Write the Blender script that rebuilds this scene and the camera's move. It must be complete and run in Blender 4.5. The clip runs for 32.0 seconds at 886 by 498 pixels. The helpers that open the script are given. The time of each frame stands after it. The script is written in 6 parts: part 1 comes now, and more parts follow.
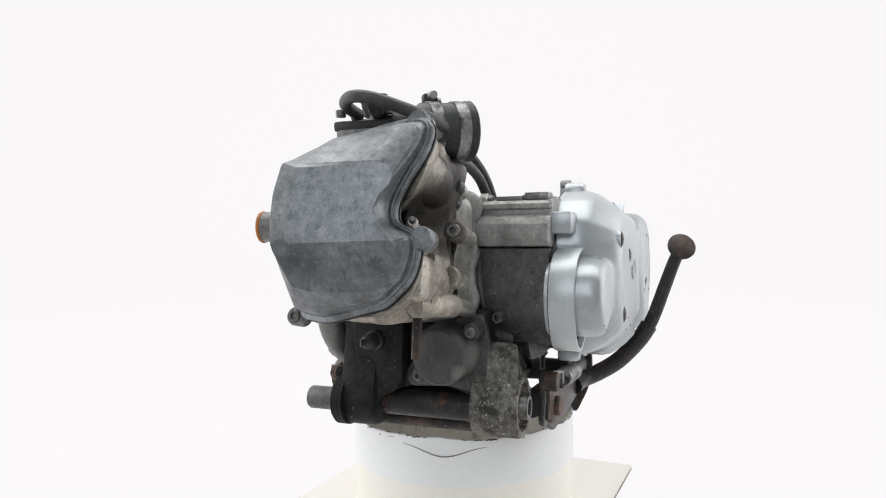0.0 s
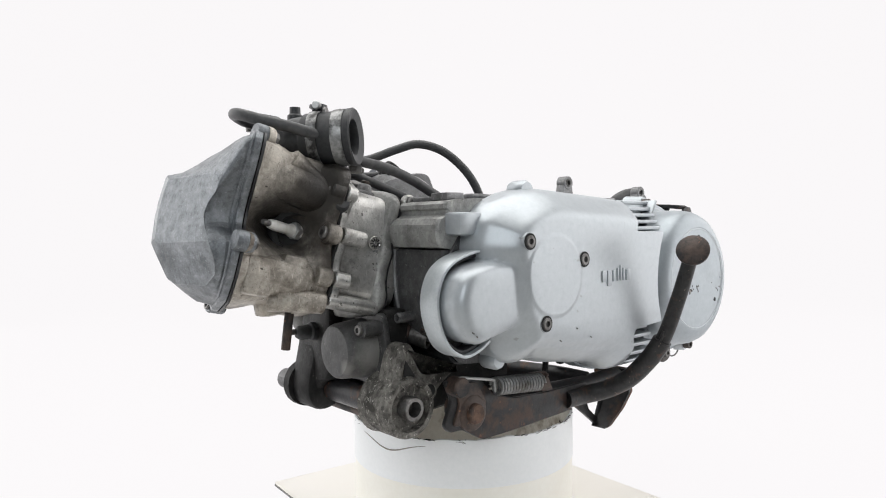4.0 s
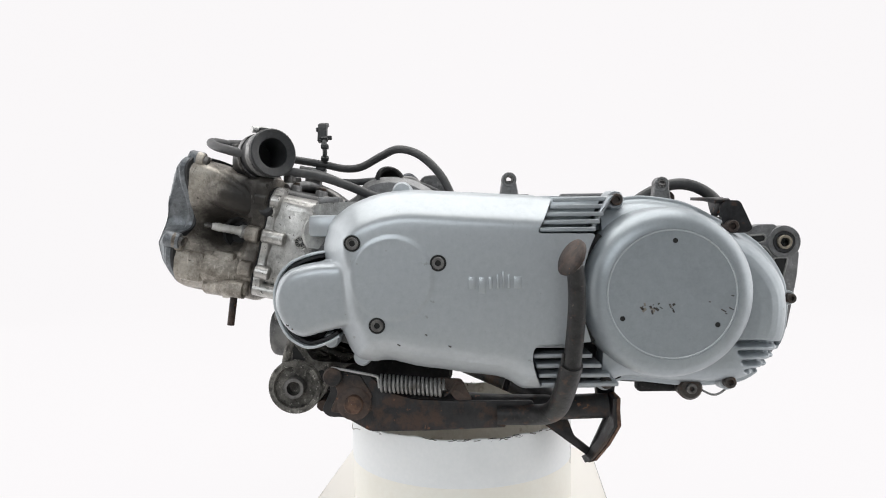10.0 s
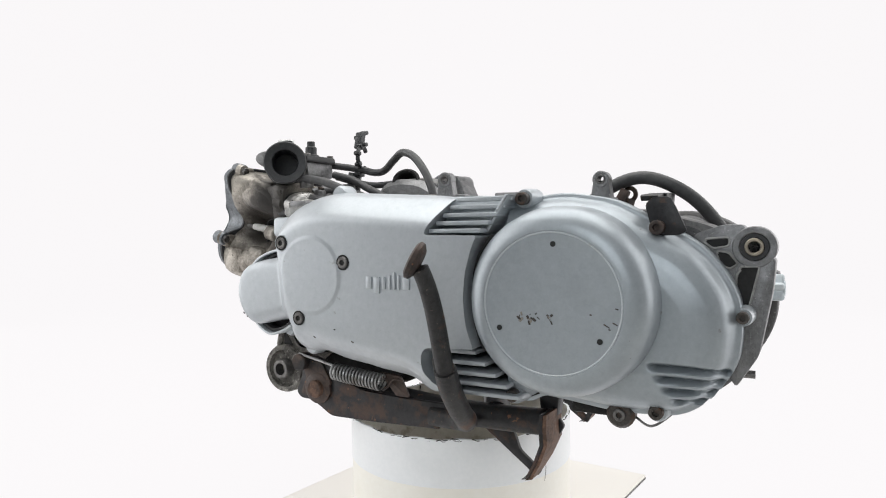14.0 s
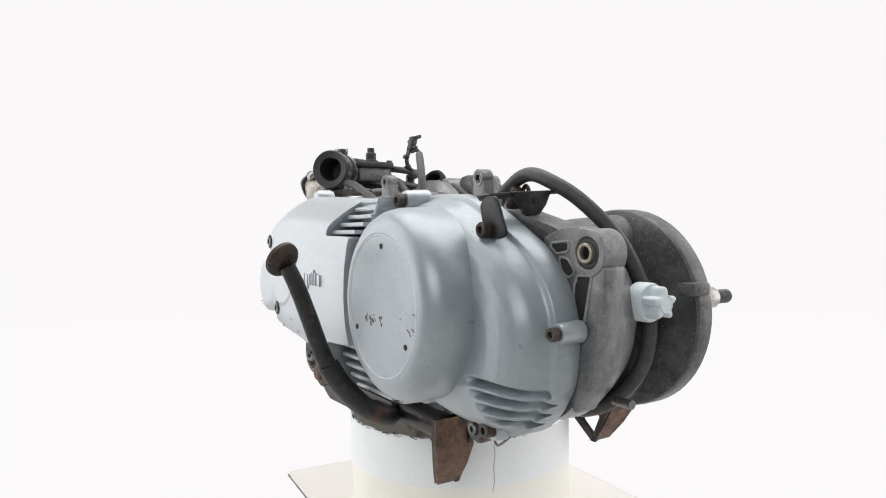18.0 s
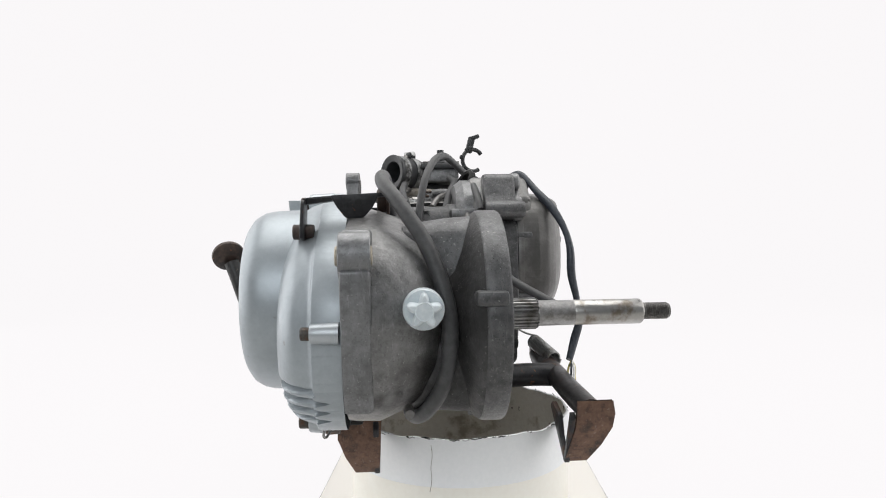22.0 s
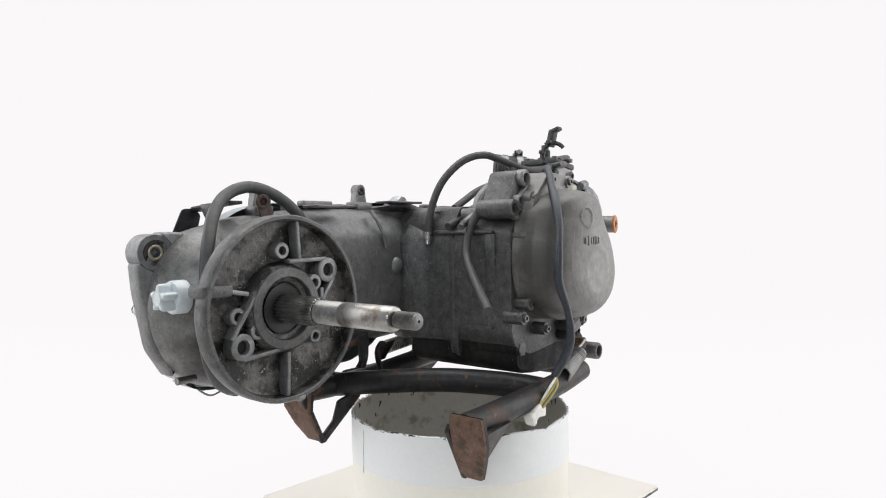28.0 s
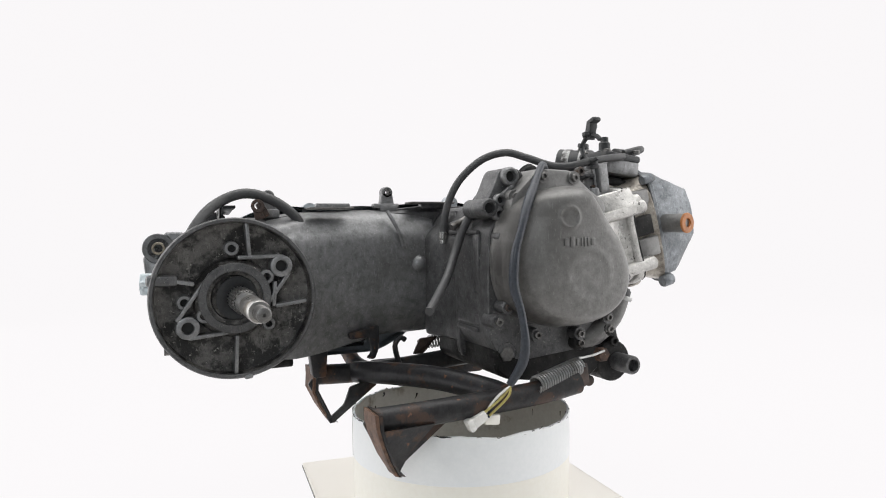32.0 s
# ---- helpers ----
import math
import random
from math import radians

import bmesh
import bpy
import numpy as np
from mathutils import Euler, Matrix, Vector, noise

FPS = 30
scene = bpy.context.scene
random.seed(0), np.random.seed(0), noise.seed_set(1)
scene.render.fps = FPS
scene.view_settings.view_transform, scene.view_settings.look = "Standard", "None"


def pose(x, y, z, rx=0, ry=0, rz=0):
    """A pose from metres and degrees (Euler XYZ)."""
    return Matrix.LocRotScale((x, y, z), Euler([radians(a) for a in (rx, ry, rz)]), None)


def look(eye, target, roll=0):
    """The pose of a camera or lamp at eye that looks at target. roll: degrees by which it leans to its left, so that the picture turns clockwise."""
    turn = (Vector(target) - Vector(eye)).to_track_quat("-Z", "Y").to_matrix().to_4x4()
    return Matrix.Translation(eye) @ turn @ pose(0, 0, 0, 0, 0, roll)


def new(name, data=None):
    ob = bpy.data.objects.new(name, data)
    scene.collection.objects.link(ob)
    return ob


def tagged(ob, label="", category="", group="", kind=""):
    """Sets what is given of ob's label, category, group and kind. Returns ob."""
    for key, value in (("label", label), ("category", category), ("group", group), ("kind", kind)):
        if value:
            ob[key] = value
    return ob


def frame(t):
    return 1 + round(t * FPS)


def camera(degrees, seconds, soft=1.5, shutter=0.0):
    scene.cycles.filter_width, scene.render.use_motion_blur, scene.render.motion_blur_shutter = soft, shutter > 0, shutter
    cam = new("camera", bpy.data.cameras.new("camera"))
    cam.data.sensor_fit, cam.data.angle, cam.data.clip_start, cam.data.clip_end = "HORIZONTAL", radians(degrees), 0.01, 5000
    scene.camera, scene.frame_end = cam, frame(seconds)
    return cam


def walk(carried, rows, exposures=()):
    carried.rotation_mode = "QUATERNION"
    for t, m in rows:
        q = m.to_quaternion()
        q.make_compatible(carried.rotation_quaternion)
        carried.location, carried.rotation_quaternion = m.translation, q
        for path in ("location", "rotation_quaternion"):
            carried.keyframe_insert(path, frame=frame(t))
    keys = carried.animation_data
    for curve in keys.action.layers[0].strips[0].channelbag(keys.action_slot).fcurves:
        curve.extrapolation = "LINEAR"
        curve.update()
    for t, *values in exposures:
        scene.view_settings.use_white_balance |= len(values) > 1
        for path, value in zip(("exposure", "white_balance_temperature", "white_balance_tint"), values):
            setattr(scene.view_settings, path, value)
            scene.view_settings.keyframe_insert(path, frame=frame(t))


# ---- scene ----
SECONDS = 32.0


def turn(t):
    """Turntable angle in degrees at t seconds (clockwise seen from above)."""
    s = t / 16 - 1
    a = 0.12275079 * t + 0.00805396 * (s * s - 1) - 0.01852673 * (s ** 3 - s) - 0.01046644 * (s ** 4 - 1)
    return 70.5 - math.degrees(a)


# ---- camera: stands still before the turntable ----
cam = camera(67.05, SECONDS, soft=1.05)
EYE = Vector((0.0, -0.9, 0.42))
AHEAD = Vector((-0.02438, 0.99923, -0.03054))
walk(cam, [(0, look(EYE, EYE + AHEAD, -0.766)), (SECONDS, look(EYE, EYE + AHEAD, -0.766))],
     exposures=[(0, 0.0), (SECONDS, 0.0)])

# ---- light: white photo tent, open towards the camera ----
world = bpy.data.worlds.new("world")
scene.world = world
world.use_nodes = True
wbg = world.node_tree.nodes["Background"]
wbg.inputs[0].default_value = (0.92, 0.96, 1.0, 1)
wbg.inputs[1].default_value = 0.20


def softbox(name, eye, target, sx, sy, watts, colour):
    d = bpy.data.lights.new(name, "AREA")
    d.shape, d.size, d.size_y, d.energy, d.color = "RECTANGLE", sx, sy, watts, colour
    ob = new(name, d)
    ob.matrix_world = look(eye, target)
    return ob


softbox("softbox_top", (0, 0.15, 1.75), (0, 0, 0.3), 1.9, 1.5, 27, (1.0, 0.99, 0.97))
softbox("softbox_front", (-0.5, -2.2, 1.3), (0, 0, 0.35), 1.2, 1.0, 12.5, (0.93, 0.97, 1.0))


# ---- materials ----
def nodes_of(name):
    m = bpy.data.materials.new(name)
    m.use_nodes = True
    nt = m.node_tree
    return m, nt, nt.nodes["Principled BSDF"]


def ramp(nt, fac, stops):
    r = nt.nodes.new("ShaderNodeValToRGB")
    while len(r.color_ramp.elements) < len(stops):
        r.color_ramp.elements.new(0.5)
    for e, (p, c) in zip(r.color_ramp.elements, stops):
        e.position, e.color = p, (*c, 1) if len(c) == 3 else c
    nt.links.new(fac, r.inputs[0])
    return r.outputs[0]


def noise_of(nt, scale, detail=6, rough=0.6, stretch=None):
    co = nt.nodes.new("ShaderNodeTexCoord").outputs["Object"]
    if stretch:
        mp = nt.nodes.new("ShaderNodeMapping")
        mp.inputs["Scale"].default_value = stretch
        nt.links.new(co, mp.inputs[0])
        co = mp.outputs[0]
    n = nt.nodes.new("ShaderNodeTexNoise")
    n.inputs["Scale"].default_value, n.inputs["Detail"].default_value = scale, detail
    n.inputs["Roughness"].default_value = rough
    nt.links.new(co, n.inputs[0])
    return n.outputs[0]


def mix(nt, fac, a, b):
    x = nt.nodes.new("ShaderNodeMix")
    x.data_type = "RGBA"
    if isinstance(fac, float):
        x.inputs[0].default_value = fac
    else:
        nt.links.new(fac, x.inputs[0])
    for i, c in ((6, a), (7, b)):
        if isinstance(c, tuple):
            x.inputs[i].default_value = (*c, 1)
        else:
            nt.links.new(c, x.inputs[i])
    return x.outputs[2]


def surface(name, base, alt, dirt, metallic=0.0, rough=0.5, big=18, small=220, dirt_at=(0.55, 0.72), bump=0.15, spread=0.12,
            specks=None, spec=0.5, blotch=0.0, streak=None, pits=0.0, tint_spots=None):
    """Grain between base and alt at a small scale, blotches at a middle one, dirt in patches at a large one; roughness and relief follow."""
    m, nt, b = nodes_of(name)
    n1, n2, n3 = noise_of(nt, big, 8, 0.65), noise_of(nt, small, 5, 0.6), noise_of(nt, small * 0.33, 6, 0.7)
    g = ramp(nt, n2, [(0.36, (0, 0, 0)), (0.66, (1, 1, 1))])
    col = mix(nt, g, base, alt)
    if blotch:
        dark, light = tuple(c * (1 - blotch) for c in base), tuple(min(1, c * (1 + blotch)) for c in alt)
        f = ramp(nt, n3, [(0.38, (0, 0, 0)), (0.48, (0.5,) * 3), (0.52, (0.5,) * 3), (0.64, (1, 1, 1))])
        col = mix(nt, 0.6, col, mix(nt, f, dark, light))
    d = ramp(nt, n1, [(dirt_at[0], (0, 0, 0)), (dirt_at[1], (1, 1, 1))])
    col = mix(nt, d, col, dirt)
    if specks:
        s = ramp(nt, noise_of(nt, specks[1], 3, 0.7), [(specks[2], (0, 0, 0)), (specks[2] + 0.04, (1, 1, 1))])
        col = mix(nt, s, col, specks[0])
    if pits:
        s = ramp(nt, noise_of(nt, small * 2.4, 3, 0.75), [(0.60, (0, 0, 0)), (0.68, (pits,) * 3)])
        col = mix(nt, s, col, tuple(x * 0.25 for x in dirt))
        s = ramp(nt, noise_of(nt, small * 1.7, 2, 0.6, (1.0, 1.0, 0.18)), [(0.62, (0, 0, 0)), (0.72, (pits * 0.8,) * 3)])
        col = mix(nt, s, col, tuple(min(1, x * 1.6) for x in alt))
    for spot, size, spot_colour in tint_spots or ():
        # ragged-edged spots of another colour: soot, dust, and shade painted in
        co = nt.nodes.new("ShaderNodeTexCoord").outputs["Object"]
        di = nt.nodes.new("ShaderNodeVectorMath")
        di.operation = "DISTANCE"
        nt.links.new(co, di.inputs[0])
        di.inputs[1].default_value = spot
        ad = nt.nodes.new("ShaderNodeMath")
        ad.operation = "MULTIPLY_ADD"
        nt.links.new(noise_of(nt, 60, 6, 0.65), ad.inputs[0])
        ad.inputs[1].default_value = size * 0.9
        nt.links.new(di.outputs["Value"], ad.inputs[2])
        f = ramp(nt, ad.outputs[0], [(size * 1.05, (0.88,) * 3), (size * 1.75, (0, 0, 0))])
        col = mix(nt, f, col, spot_colour)
    if streak:
        s = ramp(nt, noise_of(nt, streak[1], 4, 0.6, streak[2]), [(streak[3], (0, 0, 0)), (streak[3] + 0.08, (1, 1, 1))])
        col = mix(nt, s, col, streak[0])
    nt.links.new(col, b.inputs["Base Color"])
    b.inputs["Metallic"].default_value = metallic
    b.inputs["Specular IOR Level"].default_value = spec
    lo, hi = max(0.05, rough - spread), min(1.0, rough + spread)
    nt.links.new(ramp(nt, n1, [(0.3, (lo,) * 3), (0.7, (hi,) * 3)]), b.inputs["Roughness"])
    if bump:
        last = None
        for src, k, dist in ((n2, bump, 0.0006), (n3, bump * 0.8, 0.0014)):
            bp = nt.nodes.new("ShaderNodeBump")
            bp.inputs["Strength"].default_value, bp.inputs["Distance"].default_value = k, dist
            nt.links.new(src, bp.inputs["Height"])
            if last:
                nt.links.new(last, bp.inputs["Normal"])
            last = bp.outputs[0]
        nt.links.new(last, b.inputs["Normal"])
    return m


SILVER = surface("silver_paint", (0.425, 0.455, 0.478), (0.462, 0.490, 0.512), (0.375, 0.400, 0.420), 0.48, 0.38, 7, 420, (0.56, 0.75), 0.012, 0.05,
                 ((0.34, 0.355, 0.36), 70, 0.70), 0.5, 0.04)
SILVER_DULL = surface("dull_silver_paint", (0.345, 0.380, 0.405), (0.378, 0.412, 0.436), (0.300, 0.327, 0.348), 0.46, 0.40, 9, 420, (0.54, 0.72), 0.014, 0.06,
                      ((0.27, 0.28, 0.28), 60, 0.70), 0.5, 0.05)
SILVER_WORN = surface("worn_silver_paint", (0.50, 0.54, 0.56), (0.56, 0.59, 0.61), (0.30, 0.28, 0.25), 0.4, 0.42, 22, 380, (0.60, 0.74), 0.06, 0.08)
CASE = surface("grimy_cast_aluminium", (0.182, 0.183, 0.186), (0.245, 0.246, 0.249), (0.105, 0.103, 0.101), 0.5, 0.42, 9, 300, (0.50, 0.78), 0.45, 0.10,
               ((0.40, 0.395, 0.385), 360, 0.640), 0.5, 0.28, pits=0.6)
CASE_DARK = surface("oily_dark_casting", (0.013, 0.0127, 0.0127), (0.025, 0.0243, 0.0237), (0.007, 0.007, 0.007), 0.05, 0.55, 20, 220, (0.45, 0.65), 0.7, 0.14,
                    ((0.13, 0.126, 0.12), 260, 0.66), 0.22, 0.4, pits=0.5)
# darker grey for the castings behind the wheel plate
CASE_BLACKISH = surface("blackish_casting", (0.048, 0.047, 0.047), (0.078, 0.077, 0.077), (0.022, 0.021, 0.021), 0.3, 0.5, 14, 260, (0.45, 0.68), 0.7, 0.12,
               ((0.20, 0.195, 0.185), 300, 0.66), 0.4, 0.35, pits=0.6)
# oily grey with darker patches low at the rear
GEAR = surface("oily_gear_casting", (0.158, 0.157, 0.157), (0.222, 0.220, 0.218), (0.080, 0.077, 0.074), 0.5, 0.38, 12, 280, (0.49, 0.72), 0.6, 0.14,
               ((0.40, 0.39, 0.375), 380, 0.665), 0.5, 0.26, pits=0.55,
               tint_spots=(((0.345, -0.070, 0.262), 0.026, (0.022, 0.020, 0.019)), ((0.362, -0.052, 0.300), 0.020, (0.030, 0.028, 0.026)), ((0.300, -0.060, 0.250), 0.030, (0.020, 0.019, 0.018)), ((0.366, -0.098, 0.275), 0.012, (0.040, 0.037, 0.034))))
# a small dust patch on the face; the left flank is coloured paler
PUMP = surface("dusty_pale_flank_casting", (0.076, 0.076, 0.078), (0.112, 0.112, 0.114), (0.050, 0.049, 0.048), 0.3, 0.48, 9, 300, (0.48, 0.75), 0.5, 0.12,
               ((0.24, 0.235, 0.225), 380, 0.67), 0.5, 0.25, pits=0.5, tint_spots=(((-0.200, -0.104, 0.288), 0.030, (0.30, 0.295, 0.28)), ((-0.236, -0.082, 0.276), 0.009, (0.20, 0.195, 0.185))))
CASE_OILY = surface("oil_stained_casting", (0.086, 0.086, 0.088), (0.128, 0.128, 0.130), (0.040, 0.039, 0.038), 0.45, 0.42, 9, 300, (0.48, 0.75), 0.6, 0.12,
                    ((0.27, 0.265, 0.258), 340, 0.645), 0.5, 0.30, pits=0.75)
PLATE = surface("greasy_plate_casting", (0.070, 0.067, 0.064), (0.122, 0.117, 0.111), (0.014, 0.0135, 0.013), 0.3, 0.36, 34, 260, (0.48, 0.56), 1.0, 0.14,
                ((0.30, 0.285, 0.265), 240, 0.645), 0.5, 0.6, pits=0.8)
CASE_PALE = surface("pale_cast_aluminium", (0.178, 0.176, 0.172), (0.222, 0.219, 0.214), (0.120, 0.117, 0.113), 0.42, 0.44, 8, 320, (0.48, 0.74), 0.2, 0.1,
                    ((0.36, 0.35, 0.335), 460, 0.70), 0.5, 0.15, pits=0.35)
# pale aluminium; shading round its rear and lower edge is painted in
ALTERNATOR = surface("rear_shaded_cast_aluminium", (0.180, 0.177, 0.172), (0.226, 0.222, 0.216), (0.118, 0.114, 0.109), 0.42, 0.42, 8, 320, (0.48, 0.74), 0.25, 0.1,
                     ((0.36, 0.35, 0.335), 460, 0.70), 0.5, 0.18, pits=0.4,
                     tint_spots=(((-0.002, 0.118, 0.432), 0.034, (0.075, 0.072, 0.069)), ((0.004, 0.120, 0.375), 0.040, (0.066, 0.063, 0.060)), ((-0.008, 0.118, 0.322), 0.036, (0.060, 0.057, 0.054)), ((-0.050, 0.125, 0.292), 0.026, (0.060, 0.057, 0.054)), ((-0.030, 0.120, 0.462), 0.020, (0.085, 0.082, 0.078))))
CASE_MID = surface("mid_grey_casting", (0.168, 0.170, 0.174), (0.228, 0.230, 0.234), (0.088, 0.087, 0.086), 0.5, 0.42, 10, 300, (0.50, 0.76), 0.5, 0.12,
                   ((0.42, 0.415, 0.405), 420, 0.665), 0.5, 0.22, pits=0.5)
CAST_LIGHT = surface("light_cast_aluminium", (0.27, 0.27, 0.262), (0.36, 0.358, 0.345), (0.15, 0.148, 0.14), 0.35, 0.5, 20, 280, (0.50, 0.68), 0.8, 0.1,
                     ((0.10, 0.095, 0.09), 130, 0.68), 0.5, 0.35, pits=0.5)
CRUST = surface("crusted_casting", (0.092, 0.087, 0.079), (0.205, 0.195, 0.176), (0.040, 0.037, 0.033), 0.1, 0.72, 42, 190, (0.45, 0.60), 1.0, 0.1,
                ((0.42, 0.40, 0.36), 230, 0.615), 0.4, 0.6, pits=0.8)
VALVE = surface("oxidised_grey_aluminium", (0.158, 0.172, 0.187), (0.222, 0.236, 0.249), (0.078, 0.085, 0.093), 0.5, 0.40, 12, 330, (0.49, 0.68), 0.6, 0.12,
                ((0.40, 0.42, 0.435), 480, 0.655), 0.5, 0.4, pits=0.5)
# brown stains and soot; the blackest spots also paint shade into the plug recess
HEAD = surface("stained_head_casting", (0.345, 0.313, 0.270), (0.455, 0.420, 0.370), (0.120, 0.100, 0.080), 0.35, 0.38, 20, 240, (0.49, 0.64), 0.9, 0.14,
               ((0.07, 0.06, 0.05), 150, 0.66), 0.5, 0.35, pits=0.6,
               tint_spots=(((-0.290, -0.056, 0.430), 0.050, (0.020, 0.017, 0.015)), ((-0.268, -0.082, 0.455), 0.036, (0.040, 0.034, 0.029)), ((-0.247, -0.085, 0.468), 0.034, (0.022, 0.020, 0.018)),
                      ((-0.322, -0.080, 0.425), 0.014, (0.050, 0.042, 0.035)), ((-0.250, -0.088, 0.386), 0.020, (0.055, 0.046, 0.038)), ((-0.262, -0.085, 0.412), 0.014, (0.060, 0.050, 0.042))))
ALLOY = surface("bare_alloy", (0.45, 0.44, 0.42), (0.58, 0.57, 0.55), (0.19, 0.18, 0.165), 0.72, 0.34, 24, 260, (0.54, 0.70), 0.6, 0.1,
                ((0.06, 0.055, 0.05), 170, 0.64), 0.5, 0.25, pits=0.5)
RUBBER = surface("black_rubber", (0.020, 0.021, 0.023), (0.033, 0.034, 0.036), (0.055, 0.054, 0.052), 0.0, 0.5, 30, 300, (0.56, 0.75), 0.1, 0.08)
HOSE = surface("grey_black_hose", (0.044, 0.0445, 0.046), (0.058, 0.0585, 0.060), (0.095, 0.093, 0.09), 0.0, 0.5, 40, 400, (0.55, 0.75), 0.12, 0.08, None, 0.5, 0.2)
BLACK = surface("black_painted_steel", (0.016, 0.016, 0.018), (0.027, 0.027, 0.029), (0.085, 0.045, 0.028), 0.1, 0.38, 26, 260, (0.56, 0.65), 0.4, 0.12,
                ((0.17, 0.075, 0.04), 90, 0.66), 0.3, 0.35, pits=0.4)
RUST = surface("rusty_steel", (0.092, 0.050, 0.034), (0.155, 0.086, 0.055), (0.042, 0.030, 0.025), 0.1, 0.7, 32, 260, (0.50, 0.64), 0.7, 0.10,
               ((0.33, 0.25, 0.20), 320, 0.66), 0.5, 0.45, pits=0.5)
RUST_DARK = surface("brown_worn_paint", (0.042, 0.029, 0.024), (0.072, 0.046, 0.035), (0.015, 0.014, 0.014), 0.15, 0.55, 30, 260, (0.46, 0.58), 0.5, 0.1,
                    ((0.21, 0.10, 0.055), 120, 0.65), 0.5, 0.4)
BRASS = surface("dull_tan_sleeve", (0.30, 0.265, 0.21), (0.38, 0.34, 0.275), (0.16, 0.125, 0.09), 0.6, 0.45, 60, 400, (0.55, 0.72), 0.1, 0.1)
STAND = surface("chipped_black_paint", (0.017, 0.017, 0.018), (0.030, 0.029, 0.030), (0.062, 0.038, 0.029), 0.1, 0.42, 24, 240, (0.53, 0.60), 0.4, 0.12,
                ((0.15, 0.075, 0.045), 90, 0.655), 0.35, 0.35, pits=0.4)
LEVER = surface("worn_rusty_black_paint", (0.016, 0.016, 0.017), (0.030, 0.029, 0.029), (0.095, 0.052, 0.035), 0.1, 0.45, 34, 230, (0.545, 0.64), 0.5, 0.12,
                ((0.19, 0.15, 0.125), 260, 0.67), 0.4, 0.4, pits=0.5)
STEEL = surface("machined_steel", (0.50, 0.49, 0.47), (0.58, 0.57, 0.55), (0.30, 0.27, 0.22), 0.95, 0.26, 45, 500, (0.56, 0.70), 0.05, 0.08)
STEEL_STAINED = surface("stained_ground_steel", (0.37, 0.362, 0.348), (0.43, 0.42, 0.405), (0.22, 0.19, 0.155), 0.9, 0.32, 48, 300, (0.50, 0.62), 0.05, 0.08,
                        None, 0.5, 0.12)
SHAFT = surface("oily_shaft_steel", (0.27, 0.268, 0.265), (0.35, 0.346, 0.34), (0.13, 0.12, 0.11), 0.85, 0.36, 45, 380, (0.52, 0.68), 0.1, 0.1)
STEEL_DARK = surface("dull_dark_steel", (0.16, 0.155, 0.15), (0.22, 0.215, 0.21), (0.06, 0.055, 0.05), 0.8, 0.42, 45, 380, (0.5, 0.68), 0.2, 0.1)
ZINC = surface("zinc_plated_steel", (0.42, 0.425, 0.42), (0.50, 0.50, 0.49), (0.22, 0.20, 0.17), 0.75, 0.42, 60, 400, (0.55, 0.72), 0.1, 0.1)
CLAMP = surface("worn_clamp_band", (0.21, 0.212, 0.212), (0.34, 0.34, 0.335), (0.035, 0.034, 0.033), 0.6, 0.42, 42, 260, (0.47, 0.60), 0.2, 0.12)
SPRING = surface("dull_spring_wire", (0.27, 0.272, 0.27), (0.34, 0.34, 0.335), (0.13, 0.115, 0.10), 0.7, 0.40, 60, 400, (0.50, 0.70), 0.1, 0.1)
BOLT = surface("dark_bolt_steel", (0.055, 0.05, 0.047), (0.09, 0.08, 0.072), (0.10, 0.055, 0.035), 0.5, 0.5, 120, 500, (0.5, 0.66), 0.2, 0.1)
# near-black for gaskets, and for shade painted into holes, gaps and pockets
VOID = surface("gasket_black_hollow_shade", (0.012, 0.012, 0.012), (0.018, 0.018, 0.018), (0.01, 0.01, 0.01), 0.0, 0.8, 60, 300, (0.5, 0.7), 0.1, 0.05)
GRIME_AND_FOLD = surface("brown_grime_and_fold_shade", (0.22, 0.20, 0.17), (0.30, 0.28, 0.25), (0.12, 0.10, 0.08), 0.1, 0.6, 60, 300, (0.5, 0.7), 0.2, 0.1)
WHITE = surface("white_plastic_band", (0.81, 0.83, 0.835), (0.84, 0.855, 0.86), (0.76, 0.78, 0.785), 0.0, 0.45, 9, 200, (0.55, 0.75), 0.03, 0.05)
CREAM = surface("cream_plastic", (0.86, 0.84, 0.77), (0.88, 0.865, 0.80), (0.83, 0.80, 0.72), 0.0, 0.5, 8, 160, (0.5, 0.75), 0.03, 0.05)
STUDIO_FLOOR = surface("grey_studio_floor", (0.50, 0.49, 0.47), (0.54, 0.53, 0.51), (0.46, 0.45, 0.43), 0.0, 0.7, 3, 90, (0.48, 0.75), 0.1, 0.05)
GRIME = surface("grimy_bucket_inside", (0.63, 0.602, 0.55), (0.69, 0.668, 0.615), (0.36, 0.32, 0.26), 0.0, 0.6, 26, 160, (0.55, 0.66), 0.15, 0.05)
BOARD = surface("cream_board", (0.945, 0.93, 0.885), (0.955, 0.94, 0.90), (0.92, 0.90, 0.84), 0.0, 0.6, 6, 220, (0.5, 0.75), 0.04, 0.05)
for mat_ in (BOARD,):
    nt = mat_.node_tree
    tr, mx = nt.nodes.new("ShaderNodeBsdfTranslucent"), nt.nodes.new("ShaderNodeMixShader")
    tr.inputs[0].default_value = (0.97, 0.95, 0.90, 1)
    mx.inputs[0].default_value = 0.7
    nt.links.new(nt.nodes["Principled BSDF"].outputs[0], mx.inputs[1])
    nt.links.new(tr.outputs[0], mx.inputs[2])
    nt.links.new(mx.outputs[0], nt.nodes["Material Output"].inputs[0])
